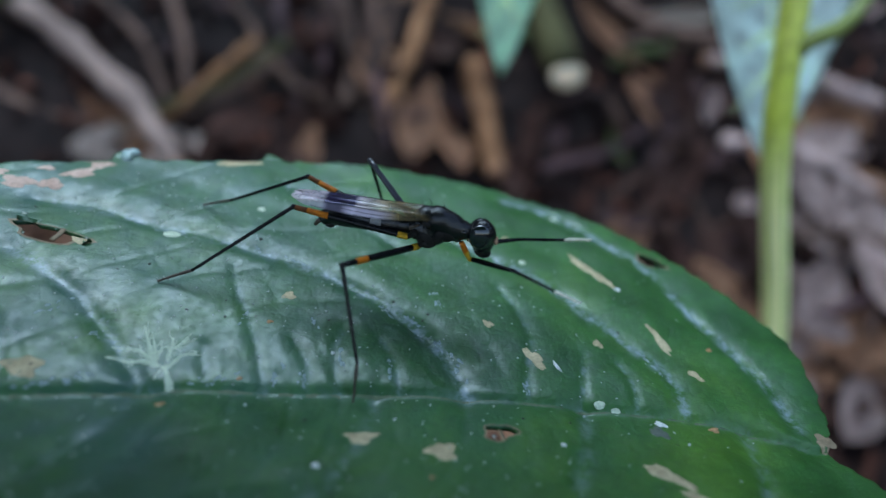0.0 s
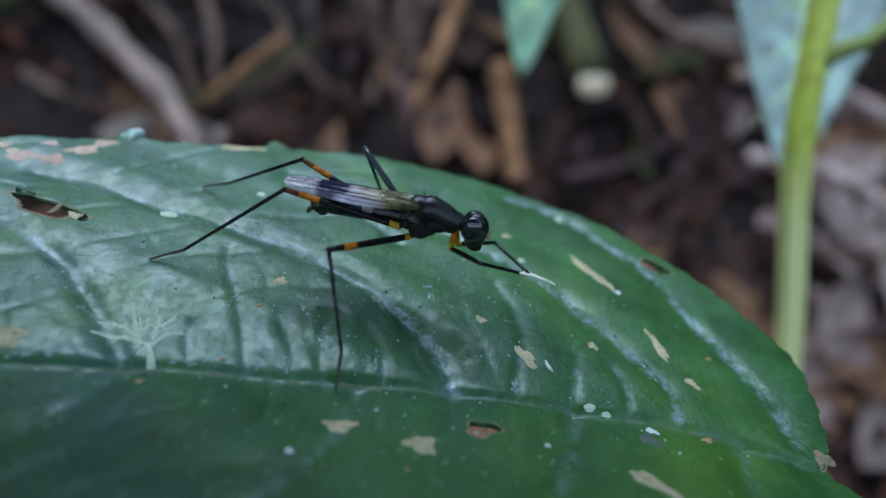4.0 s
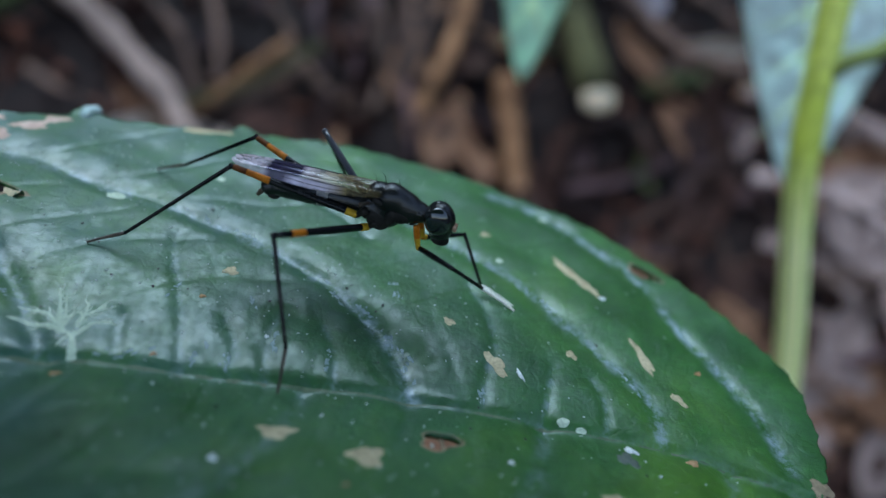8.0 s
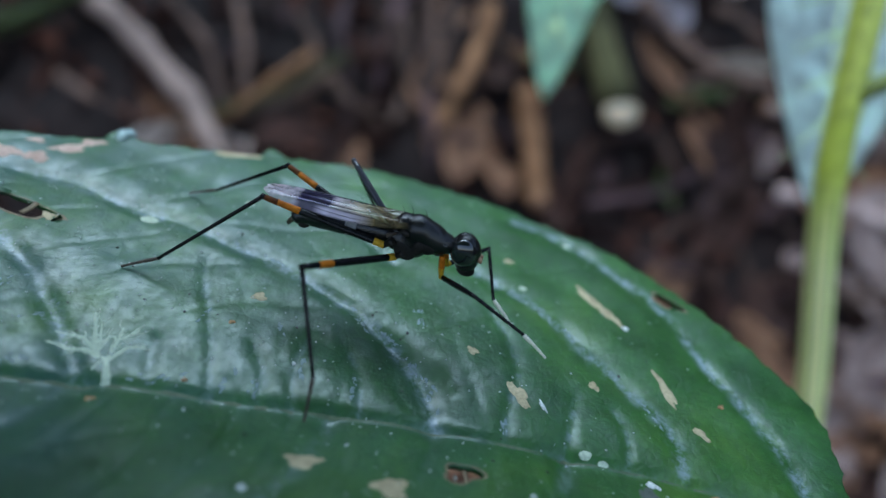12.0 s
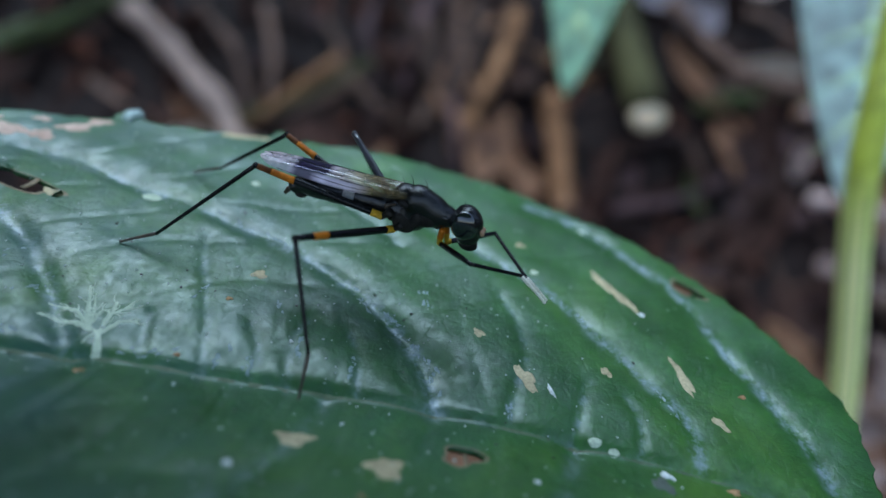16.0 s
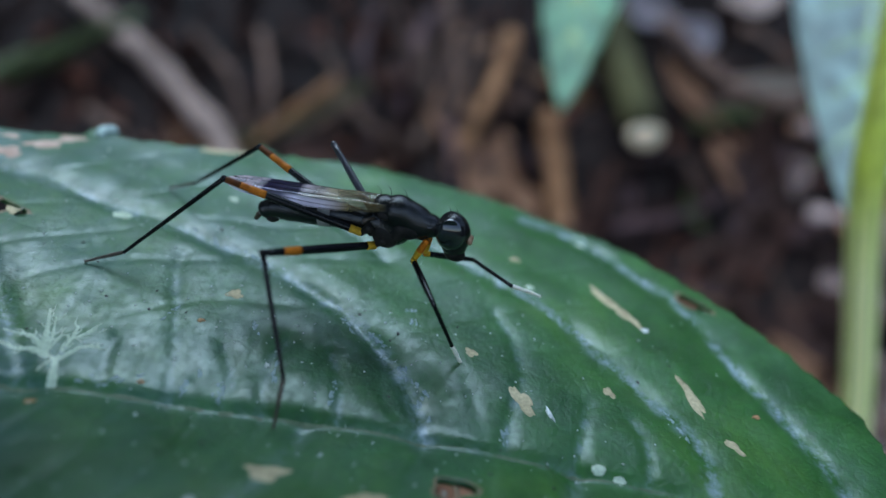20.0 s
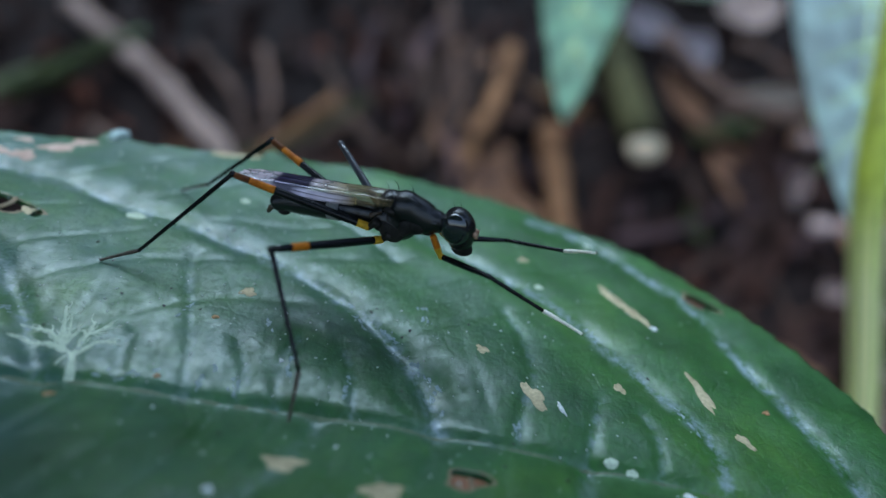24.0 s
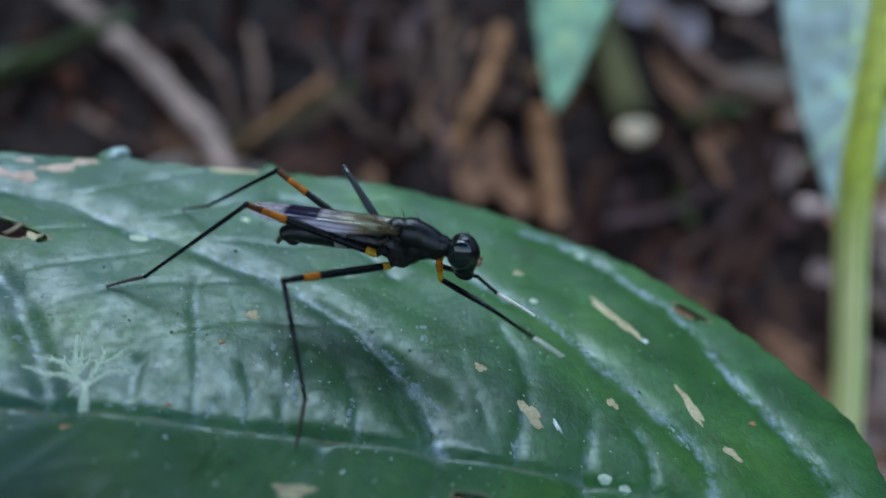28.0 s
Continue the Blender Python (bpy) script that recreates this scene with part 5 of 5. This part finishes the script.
        for x, z in ((0.45, 0.85), (0.75, 0.88)):
            bm = bmesh.new()
            tube(bm, [(x, sgn * 0.2, z - 0.1), (x - 0.05, sgn * 0.24, z + 0.15), (x - 0.16, sgn * 0.27, z + 0.32)], lambda u: 0.013 * (1.1 - u), 4)
            part("bristle", bm, M_DIRT, head)
    bm = bmesh.new()
    lumps(bm, (1.02, 0, -0.86), [((0.94, 0, -0.78), (0.46, 0.42, 0.36)), ((1.02, 0, -0.98), (0.42, 0.36, 0.22))], 24, 16, 8.0)
    part("mouthparts", bm, M_GREYCUT, head, "dull brown-black mouthparts")
    legs = []
    for name, hip, knee, ankle, tip in STANDING:
        hip, knee, ankle, tip = Vector(hip), Vector(knee), Vector(ankle), Vector(tip)
        near = hip.y < 0
        hipjoint = limb(fly, "coxa", 0.55, 0.20, 0.13, M_GREYCUT, label="dull grey-black coxa")
        hipjoint.matrix_basis = toward(hip + Vector((0.35, -0.08 * (1 if near else -1), 0.42)), Vector((-0.35, 0.08 * (1 if near else -1), -0.42)), (0, 1, 0))
        if name == "mid":
            bands = ((0.0, 0.09, M_YELLOW, "yellow base band"), (0.70, 0.84, M_ORANGE, "orange band"))
            bands = bands if near else bands[:1]
        else:
            bands = ((0.0, 0.09, M_YELLOW, "yellow base band"), (0.70, 0.88, M_ORANGE, "orange band"), (0.88, 0.985, M_ANTENNA, "rusty brown knee end"))
        femur = limb(fly, "femur", (knee - hip).length, 0.165, 0.13, M_LEG if near or name == "hind" else M_SHEENLEG, bands, 0.2, "long black femur with orange bands" if near or name == "hind" else "long black femur with violet sky sheen put into its colour", 26)
        tibia = limb(fly, "tibia", (ankle - knee).length, 0.105, 0.08, M_LEG, (), 0.0, "thin black tibia", 30)
        foot = toes(fly, "tarsus", (tip - ankle).length, 0.075, M_BROWNFOOT, "dark brown foot")
        legs.append((hip, knee, ankle, tip, femur, tibia, foot))
    forelegs = []
    for side in (0, 1):
        coxa = limb(fly, "coxa", FORE_LENGTHS[0], 0.14, 0.10, M_ORANGE, ((0.55, 0.99, M_YELLOW, "yellow lower part"),), 0.25, "orange front coxa")
        femur = limb(fly, "femur", FORE_LENGTHS[1], 0.125, 0.10, M_LEG, ((0.0, 0.07, M_YELLOW, "yellow base band"),), 0.22, "black front femur", 20)
        tibia = limb(fly, "tibia", FORE_LENGTHS[2], 0.095, 0.08, M_LEG, (), 0.0, "thin black front tibia", 20)
        foot = toes(fly, "tarsus", FORE_LENGTHS[3], 0.085, M_FOOTWHITE, "white front foot")
        forelegs.append((coxa, femur, tibia, foot))
    return fly, head, legs, forelegs


FLY, HEAD, LEGS, FORELEGS = build_fly()
cam.data.dof.focus_object = LEGS[0][4]
# seconds, thorax place in millimetres, turn in degrees
BODY_ROWS = [
    (0, -0.21, 31.72, 146.57, 12.00, 11.90, -3.98),
    (0.5, -0.31, 31.76, 146.49, 12.19, 12.04, -3.64),
    (1, -0.27, 31.90, 146.46, 12.17, 10.63, -3.99),
    (1.5, -0.31, 31.82, 146.53, 12.04, 11.04, -3.30),
    (2, -0.34, 31.77, 146.55, 12.16, 11.22, -3.91),
    (2.5, -0.32, 31.79, 146.55, 12.05, 10.73, -4.08),
    (3, -0.35, 31.78, 146.56, 12.07, 11.28, -3.85),
    (3.5, -0.36, 31.80, 146.55, 12.14, 11.09, -3.43),
    (5.5, -0.34, 31.85, 146.48, 12.07, 10.87, -3.88),
    (6, -0.44, 31.87, 146.44, 12.28, 11.24, -3.25),
    (6.5, -0.37, 31.75, 146.58, 12.39, 11.29, -3.50),
    (7, -0.35, 31.86, 146.51, 12.14, 10.72, -3.66),
    (7.5, -0.45, 31.89, 146.51, 12.29, 11.34, -3.84),
    (8, -0.53, 31.77, 146.53, 12.44, 12.01, -2.94),
    (8.5, -0.48, 31.81, 146.57, 12.07, 12.03, -4.53),
    (9, -0.44, 31.74, 146.63, 12.10, 11.16, -3.98),
    (9.5, -0.39, 31.81, 146.55, 12.31, 10.61, -3.26),
    (10, -0.52, 31.70, 146.62, 12.43, 11.99, -3.43),
    (10.5, -0.52, 31.83, 146.54, 12.35, 10.90, -3.40),
    (11, -0.43, 31.80, 146.64, 12.20, 11.45, -4.24),
    (11.5, -0.48, 31.81, 146.58, 12.37, 11.00, -3.13),
    (12, -0.52, 31.78, 146.51, 12.37, 11.87, -3.26),
    (12.5, -0.54, 31.82, 146.49, 12.41, 11.28, -3.25),
    (14.5, -0.65, 31.80, 146.56, 12.18, 13.55, -3.46),
    (15, -0.66, 31.78, 146.53, 12.12, 13.56, -3.26),
    (15.5, -0.69, 31.79, 146.62, 12.13, 12.56, -3.67),
    (16, -0.71, 31.80, 146.65, 12.16, 12.81, -3.69),
    (16.5, -0.73, 31.78, 146.63, 12.12, 13.10, -3.45),
    (17, -0.81, 31.97, 146.55, 12.45, 10.06, -2.30),
    (17.5, -0.69, 31.92, 146.55, 12.67, 10.30, -1.55),
    (18, -0.72, 31.81, 146.62, 12.20, 13.41, -3.60),
    (18.5, -0.93, 31.95, 146.56, 12.68, 10.16, -2.09),
    (19, -0.98, 31.86, 146.69, 13.14, 8.29, -4.26),
    (19.5, -0.88, 31.78, 146.69, 12.17, 11.12, -4.03),
    (20, -0.85, 31.72, 146.64, 12.20, 8.75, -1.16),
    (20.5, -0.76, 31.74, 146.78, 11.95, 11.12, -3.64),
    (21, -1.16, 31.75, 146.96, 11.93, 10.58, -3.83),
    (21.5, -0.71, 31.77, 146.86, 12.09, 11.58, -3.90),
    (23.5, -1.09, 31.99, 146.75, 13.68, 8.80, -3.80),
    (24, -1.09, 31.75, 146.70, 13.79, 9.26, -4.31),
    (24.5, -0.99, 31.56, 146.92, 14.29, 8.70, -4.20),
    (25, -1.01, 31.94, 146.77, 13.77, 8.02, -4.44),
    (25.5, -1.07, 31.97, 146.78, 13.79, 8.00, -4.20),
    (26, -1.04, 31.76, 146.98, 14.17, 8.17, -3.89),
    (26.5, -1.02, 31.88, 146.79, 13.94, 9.20, -3.80),
    (27, -1.00, 31.98, 146.98, 13.16, 11.63, -3.58),
    (27.5, -1.12, 32.02, 146.84, 13.10, 7.62, -5.22),
    (28, -0.81, 31.97, 146.63, 12.49, 7.24, -3.59),
]
# seconds, then coxa end, knee, ankle and tip of the two forelegs, in the fly's own millimetres
FORELEG_ROWS = [
    (0, (1.92, -0.35, -1.44), (4.09, -2.00, -0.32), (6.51, -1.16, -1.68), (8.17, -0.57, -2.53), (2.09, 0.74, -1.24), (4.51, 2.42, -1.51), (6.70, 1.21, -0.05), (7.64, -0.00, 1.16)),
    (0.5, (1.03, -0.81, -1.50), (2.42, 0.33, -3.84), (4.67, -1.12, -4.95), (6.00, -0.98, -6.38), (2.01, 0.51, -1.37), (4.58, 1.91, -1.74), (6.82, 2.43, -3.50), (8.01, 0.95, -3.02)),
    (1, (0.86, -1.06, -1.30), (2.26, -0.18, -3.74), (4.30, -0.38, -5.79), (5.53, -0.36, -7.31), (1.45, 0.62, -1.58), (3.47, 2.69, -2.20), (4.83, 0.14, -2.34), (6.36, 0.62, -3.45)),
    (1.5, (1.05, -0.22, -1.57), (1.44, -2.76, -0.12), (2.61, -0.25, -1.00), (3.39, -1.71, 0.04), (1.42, 0.46, -1.61), (1.94, 2.38, -3.79), (2.83, 0.84, -1.50), (3.89, 1.92, -2.72)),
    (2, (1.18, -0.04, -1.55), (1.89, -2.62, -0.31), (2.45, 0.17, -0.86), (2.85, -0.95, 0.69), (1.56, 0.97, -1.43), (2.44, 2.43, -3.84), (2.63, 1.22, -1.21), (3.01, -0.09, 0.18)),
    (2.5, (0.89, -0.29, -1.53), (2.01, -2.76, -0.36), (3.40, -1.23, -2.40), (4.78, -0.98, -3.75), (1.15, 0.50, -1.60), (2.86, 2.56, -2.84), (3.44, -0.28, -3.01), (4.74, 0.06, -4.42)),
    (3, (1.07, -0.10, -1.55), (3.00, -2.19, -0.78), (4.96, -0.59, -2.19), (6.32, -0.26, -3.54), (1.59, 0.51, -1.57), (3.55, 2.69, -1.91), (5.12, 0.37, -2.66), (6.50, 0.45, -4.04)),
    (3.5, (1.38, -0.20, -1.60), (2.95, -2.38, -0.37), (4.99, -0.69, -1.56), (5.68, -2.14, -0.45), (1.68, 0.19, -1.53), (3.57, 2.30, -2.36), (5.25, -0.02, -1.90), (6.94, 0.64, -2.61)),
    (5.5, (1.31, -0.06, -1.56), (2.82, -2.29, -0.36), (5.40, -1.52, -1.44), (7.00, -0.98, -2.42), (1.49, 0.66, -1.57), (3.92, 2.24, -2.07), (5.98, 1.84, -4.07), (7.69, 0.90, -4.03)),
    (6, (1.52, -0.05, -1.54), (3.38, -2.06, -0.44), (4.80, 0.13, -1.71), (5.95, -1.22, -0.89), (1.65, 0.37, -1.56), (3.85, 2.07, -2.55), (5.15, -0.18, -1.26), (7.04, -0.63, -1.41)),
    (6.5, (1.16, -0.07, -1.56), (2.96, -2.24, -0.70), (5.28, -1.23, -2.11), (7.02, -0.94, -2.94), (1.40, 0.45, -1.61), (3.51, 2.51, -1.68), (5.22, 2.33, -4.01), (6.79, 1.27, -4.47)),
    (7, (1.52, -0.35, -1.59), (3.28, -2.49, -0.60), (5.07, -0.93, -2.26), (6.72, -0.53, -3.22), (1.40, 0.33, -1.61), (3.59, 2.21, -2.24), (5.45, 1.92, -4.44), (6.79, 0.58, -3.99)),
    (7.5, (1.35, 0.06, -1.52), (3.08, -1.95, -0.23), (5.16, -0.43, -1.57), (6.76, 0.05, -2.57), (1.51, 0.58, -1.58), (3.51, 2.48, -2.64), (5.23, 0.22, -2.05), (6.63, 1.06, -3.13)),
    (8, (1.66, -0.51, -1.55), (3.40, -2.65, -0.50), (5.06, -1.10, -2.30), (6.85, -1.01, -3.06), (1.71, 0.35, -1.54), (3.63, 2.49, -2.17), (5.24, 1.83, -4.50), (7.09, 1.29, -4.73)),
    (8.5, (1.50, 0.08, -1.49), (3.71, -1.61, -0.52), (5.16, 0.58, -1.75), (6.23, -0.80, -0.88), (1.66, 0.60, -1.54), (3.67, 2.45, -2.65), (5.09, 0.24, -1.41), (7.01, -0.11, -1.43)),
    (9, (1.25, -0.01, -1.55), (2.96, -2.12, -0.39), (5.14, -0.57, -1.51), (6.47, 0.27, -2.67), (1.69, 0.51, -1.55), (3.47, 2.85, -1.74), (5.30, 0.64, -2.16), (6.85, 1.13, -3.24)),
    (9.5, (1.15, 0.08, -1.50), (2.90, -2.20, -0.83), (5.26, -1.08, -2.09), (6.68, -0.51, -3.29), (1.37, 0.79, -1.54), (3.71, 2.35, -2.44), (5.66, 1.83, -4.52), (6.85, 0.39, -3.95)),
    (10, (1.36, -0.20, -1.60), (3.20, -2.14, -0.35), (5.38, -0.77, -1.69), (6.94, -0.33, -2.78), (1.56, 0.47, -1.58), (3.73, 2.44, -1.92), (5.59, 0.26, -2.33), (7.04, 0.79, -3.51)),
    (10.5, (1.32, -0.24, -1.60), (3.24, -2.35, -0.84), (5.66, -1.95, -2.38), (7.19, -1.57, -3.53), (1.63, 0.58, -1.56), (3.48, 2.82, -2.00), (4.25, 0.05, -2.39), (5.73, -0.54, -3.51)),
    (11, (1.71, -0.04, -1.48), (3.31, -2.31, -0.47), (5.03, -0.19, -1.44), (5.94, -1.64, -0.50), (1.79, 0.39, -1.51), (3.57, 2.54, -2.48), (5.36, 0.39, -1.71), (7.23, -0.15, -1.87)),
    (11.5, (1.12, 0.11, -1.48), (2.75, -2.07, -0.34), (5.25, -0.89, -1.25), (6.61, -0.05, -2.36), (1.34, 0.75, -1.56), (3.57, 2.67, -1.69), (5.40, 0.48, -2.17), (6.79, 1.37, -3.21)),
    (12, (1.52, -0.44, -1.60), (3.25, -2.52, -0.42), (5.85, -2.44, -1.71), (7.28, -2.02, -2.96), (1.57, 0.58, -1.57), (3.35, 2.93, -1.56), (4.28, 0.39, -2.60), (5.60, 0.64, -4.01)),
    (12.5, (1.40, -0.18, -1.59), (3.21, -2.09, -0.26), (5.35, -0.54, -1.46), (6.88, 0.15, -2.46), (1.55, 0.63, -1.57), (3.30, 2.81, -2.51), (5.31, 0.73, -2.32), (6.81, 1.35, -3.39)),
    (14.5, (1.23, -0.22, -1.60), (1.28, -2.93, -0.45), (2.50, -0.32, -0.73), (4.03, -0.60, 0.45), (1.28, 0.57, -1.60), (1.00, 2.27, -4.00), (2.33, 3.74, -1.88), (3.35, 2.60, -0.67)),
    (15, (1.45, 0.01, -1.53), (2.24, -2.48, -0.17), (2.88, 0.31, -0.61), (4.05, -0.68, 0.59), (1.59, 0.79, -1.51), (2.07, 2.67, -3.74), (2.77, 1.86, -1.04), (4.06, 0.67, -0.19)),
    (15.5, (0.90, 0.27, -1.31), (2.82, -1.90, -0.74), (5.19, -1.31, -2.31), (6.49, -0.53, -3.53), (1.12, 1.09, -1.37), (2.93, 3.08, -2.56), (4.11, 0.50, -3.13), (5.66, 0.89, -4.24)),
    (16, (1.29, 0.04, -1.53), (3.05, -2.09, -0.50), (5.29, -0.47, -1.38), (6.79, -0.16, -2.59), (1.57, 0.39, -1.59), (3.55, 2.58, -1.70), (5.57, 0.53, -2.09), (6.94, 1.09, -3.36)),
    (16.5, (1.33, 0.05, -1.53), (3.06, -1.91, -0.15), (5.27, -0.37, -1.24), (7.08, -1.06, -1.10), (1.48, 0.68, -1.57), (3.50, 2.65, -2.42), (5.42, 0.56, -1.82), (7.32, 0.18, -1.99)),
    (17, (1.57, -0.52, -1.58), (3.39, -2.43, -0.25), (5.16, -0.78, -1.84), (6.99, -1.32, -2.25), (1.70, -0.01, -1.47), (3.76, 1.83, -2.50), (5.62, 2.81, -4.50), (7.38, 2.16, -5.05)),
    (17.5, (1.22, -0.12, -1.58), (3.04, -2.22, -0.58), (5.11, -0.91, -2.13), (6.86, -0.82, -2.97), (1.43, 0.39, -1.61), (3.67, 1.98, -2.67), (5.49, 2.64, -4.83), (7.16, 1.64, -4.96)),
    (18, (1.34, -0.36, -1.61), (3.19, -2.46, -0.71), (5.03, -1.35, -2.65), (6.47, -0.73, -3.82), (1.09, 0.52, -1.59), (3.14, 2.36, -2.63), (4.35, -0.15, -1.82), (5.69, 0.86, -2.81)),
    (18.5, (0.69, -0.52, -1.43), (1.85, -0.06, -4.10), (3.57, -1.64, -5.81), (4.20, -1.12, -7.58), (0.94, -0.26, -1.33), (2.59, 1.44, -3.09), (4.26, 1.02, -5.42), (5.20, 1.78, -6.95)),
    (19, (1.15, -1.09, -1.50), (1.81, 0.17, -4.08), (3.47, -2.21, -4.18), (4.23, -1.80, -5.92), (1.23, 0.35, -1.75), (3.15, 2.42, -2.60), (5.51, 0.89, -1.85), (6.48, 2.34, -2.71)),
    (19.5, (0.94, -0.14, -1.60), (2.25, -2.73, -1.04), (3.62, -2.63, -3.59), (4.41, -2.00, -5.27), (1.08, 0.54, -1.67), (3.22, 2.41, -2.45), (5.83, 1.20, -2.06), (6.89, -0.08, -1.06)),
    (20, (0.85, -0.51, -1.58), (2.30, -3.07, -1.57), (3.29, -2.20, -4.15), (4.14, -1.77, -5.86), (1.22, 0.29, -1.65), (3.27, 2.19, -2.62), (5.16, 0.05, -2.04), (6.53, 1.11, -2.93)),
    (20.5, (1.02, -0.51, -1.57), (2.35, -3.11, -1.15), (3.54, -2.53, -3.74), (4.27, -2.14, -5.50), (1.15, 0.47, -1.60), (4.04, 0.70, -1.08), (6.74, 1.68, -1.52), (7.82, 0.45, -0.47)),
    (21, (0.96, -0.70, -1.52), (2.23, -3.24, -0.74), (3.53, -2.77, -3.29), (4.30, -2.98, -5.07), (1.60, 0.27, -1.57), (3.36, 2.07, -3.12), (5.06, 2.49, -5.43), (6.52, 1.19, -5.40)),
    (21.5, (1.35, -0.51, -1.61), (2.90, -2.90, -0.84), (4.58, -1.73, -2.90), (5.60, -1.02, -4.40), (1.38, 0.17, -1.59), (3.26, 1.73, -3.24), (4.75, -0.58, -2.31), (6.11, -0.41, -3.70)),
    (23.5, (1.50, -0.08, -1.57), (4.02, -1.50, -1.01), (6.61, -1.03, -2.23), (8.31, -0.56, -3.08), (1.90, 0.50, -1.45), (4.02, 2.56, -1.64), (6.42, 1.42, -0.50), (7.74, 0.49, 0.61)),
    (24, (1.71, -0.22, -1.46), (4.06, -1.84, -0.73), (6.50, -1.19, -2.17), (8.33, -1.12, -2.83), (1.66, 1.05, -1.32), (4.24, 2.46, -1.60), (6.79, 1.40, -0.72), (7.99, 0.27, 0.32)),
    (24.5, (1.01, -1.04, -1.38), (2.37, -0.32, -3.89), (3.71, -0.22, -6.47), (4.62, 0.32, -8.10), (1.62, 0.48, -1.62), (4.51, 1.07, -1.65), (6.85, 2.23, -2.90), (8.26, 1.11, -2.14)),
    (25, (1.45, -0.28, -1.62), (3.86, -1.76, -0.81), (6.20, -0.66, -2.14), (7.85, 0.01, -2.93), (1.67, 0.80, -1.49), (3.91, 2.32, -2.66), (6.36, 0.76, -2.54), (7.88, 1.44, -3.54)),
    (25.5, (1.93, -0.41, -1.45), (4.23, -1.90, -0.36), (6.56, -0.70, -1.60), (8.23, -0.03, -2.35), (1.78, 0.66, -1.51), (2.84, 3.10, -2.79), (3.72, 0.74, -1.35), (4.04, 2.27, -2.51)),
    (26, (1.66, -0.16, -1.69), (4.25, -1.37, -0.99), (6.62, -0.31, -2.26), (8.13, -1.41, -1.71), (1.77, 0.83, -1.59), (3.24, 3.29, -2.31), (5.33, 1.86, -0.92), (6.61, 0.89, 0.19)),
    (26.5, (1.49, -0.30, -1.61), (3.85, -2.01, -1.17), (6.16, -1.27, -2.76), (7.74, -0.77, -3.78), (1.65, 0.49, -1.57), (3.51, 2.51, -2.65), (6.13, 1.25, -2.63), (7.47, 0.02, -1.94)),
    (27, (1.16, -0.52, -1.76), (3.06, -2.77, -1.98), (4.60, -2.18, -4.36), (5.60, -1.62, -5.94), (1.73, 0.66, -1.74), (4.13, 2.08, -2.71), (6.28, 0.19, -2.20), (7.82, 1.07, -3.02)),
    (27.5, (0.83, -1.05, -1.36), (1.48, -0.09, -4.07), (2.68, -1.80, -6.08), (2.92, -1.04, -7.86), (1.18, 0.15, -1.72), (3.70, 1.26, -2.76), (5.40, 2.13, -4.95), (7.03, 1.07, -4.90)),
    (28, (1.47, -0.23, -1.60), (3.86, -1.92, -1.24), (5.99, -1.06, -3.02), (7.51, -0.56, -4.13), (1.13, 0.70, -1.56), (2.90, 2.53, -3.05), (4.05, 0.10, -1.96), (5.91, -0.33, -2.37)),
]
# seconds, nod and turn of the head in degrees
HEAD_ROWS = ((0, 0, 0), (1, 0.5, 0), (2, -3, 0), (3, -8, 0), (6, 3, 0), (7, 2, 0), (8, -1.5, 0), (10, 0.5, 0), (12, -1, 0), (14.5, 0, -18), (15, -4, -34), (15.6, 0, -8), (16, 2, 0), (16.6, 12, 0), (17, 18, 0), (18, 10, 0), (19, 3.8, 0),
             (20, -1.2, 0), (21, 3, 0), (24, 3, 0), (25, -1.3, 0), (26, -4, 0), (27, 4, 0), (28, -6, 0))


def knee_place(hip, ankle, upper, lower, pole):
    """The knee of a two-part leg between hip and ankle, bent towards pole."""
    way = ankle - hip
    d = min(way.length, (upper + lower) * 0.999)
    way.normalize()
    a = (upper * upper - lower * lower + d * d) / (2 * d)
    out = pole - hip
    out = (out - way * out.dot(way)).normalized()
    return hip + way * a + out * math.sqrt(max(upper * upper - a * a, 0.0))


def motions():
    poses = [(t, pose(x * MM, y * MM, z * MM, rx, ry, rz)) for t, x, y, z, rx, ry, rz in BODY_ROWS]
    walk(FLY, poses)
    walk(HEAD, [(t, Matrix.Translation(NECK * MM) @ pose(0, 0, 0, 0, -nod, turn)) for t, nod, turn in HEAD_ROWS])
    start = poses[0][1]
    for which, (hip, knee, ankle, tip, femur, tibia, foot) in enumerate(LEGS):
        rows_f, rows_t, rows_o = [], [], []
        upper, lower = (knee - hip).length, (ankle - knee).length
        for t, m in poses:
            back = m.inverted() @ start
            a, e = (back @ (ankle * MM)) / MM, (back @ (tip * MM)) / MM
            swing = np.interp(t, [r[0] for r in KNEE_SWING], [r[1 + which] for r in KNEE_SWING])
            k = hip + Matrix.Rotation(radians(float(swing)), 3, (a - hip).normalized()) @ (knee_place(hip, a, upper, lower, knee) - hip)
            rows_f.append((t, toward(hip, k - hip, (0, 1, 0))))
            rows_t.append((t, toward(k, a - k, (0, 1, 0))))
            rows_o.append((t, toward(a, e - a, (0, 1, 0))))
        walk(femur, rows_f)
        walk(tibia, rows_t)
        walk(foot, rows_o)
    for side, segments in enumerate(FORELEGS):
        rows = [[], [], [], []]
        for t, *joints in FORELEG_ROWS:
            at = Vector(FORE_HIP[side])
            for k in range(4):
                end = Vector(joints[4 * side + k])
                way = end - at
                rows[k].append((t, toward(at, way, (0, 1, 0))))
                at = at + way.normalized() * FORE_LENGTHS[k]
        for seg, row in zip(segments, rows):
            walk(seg, row)


motions()
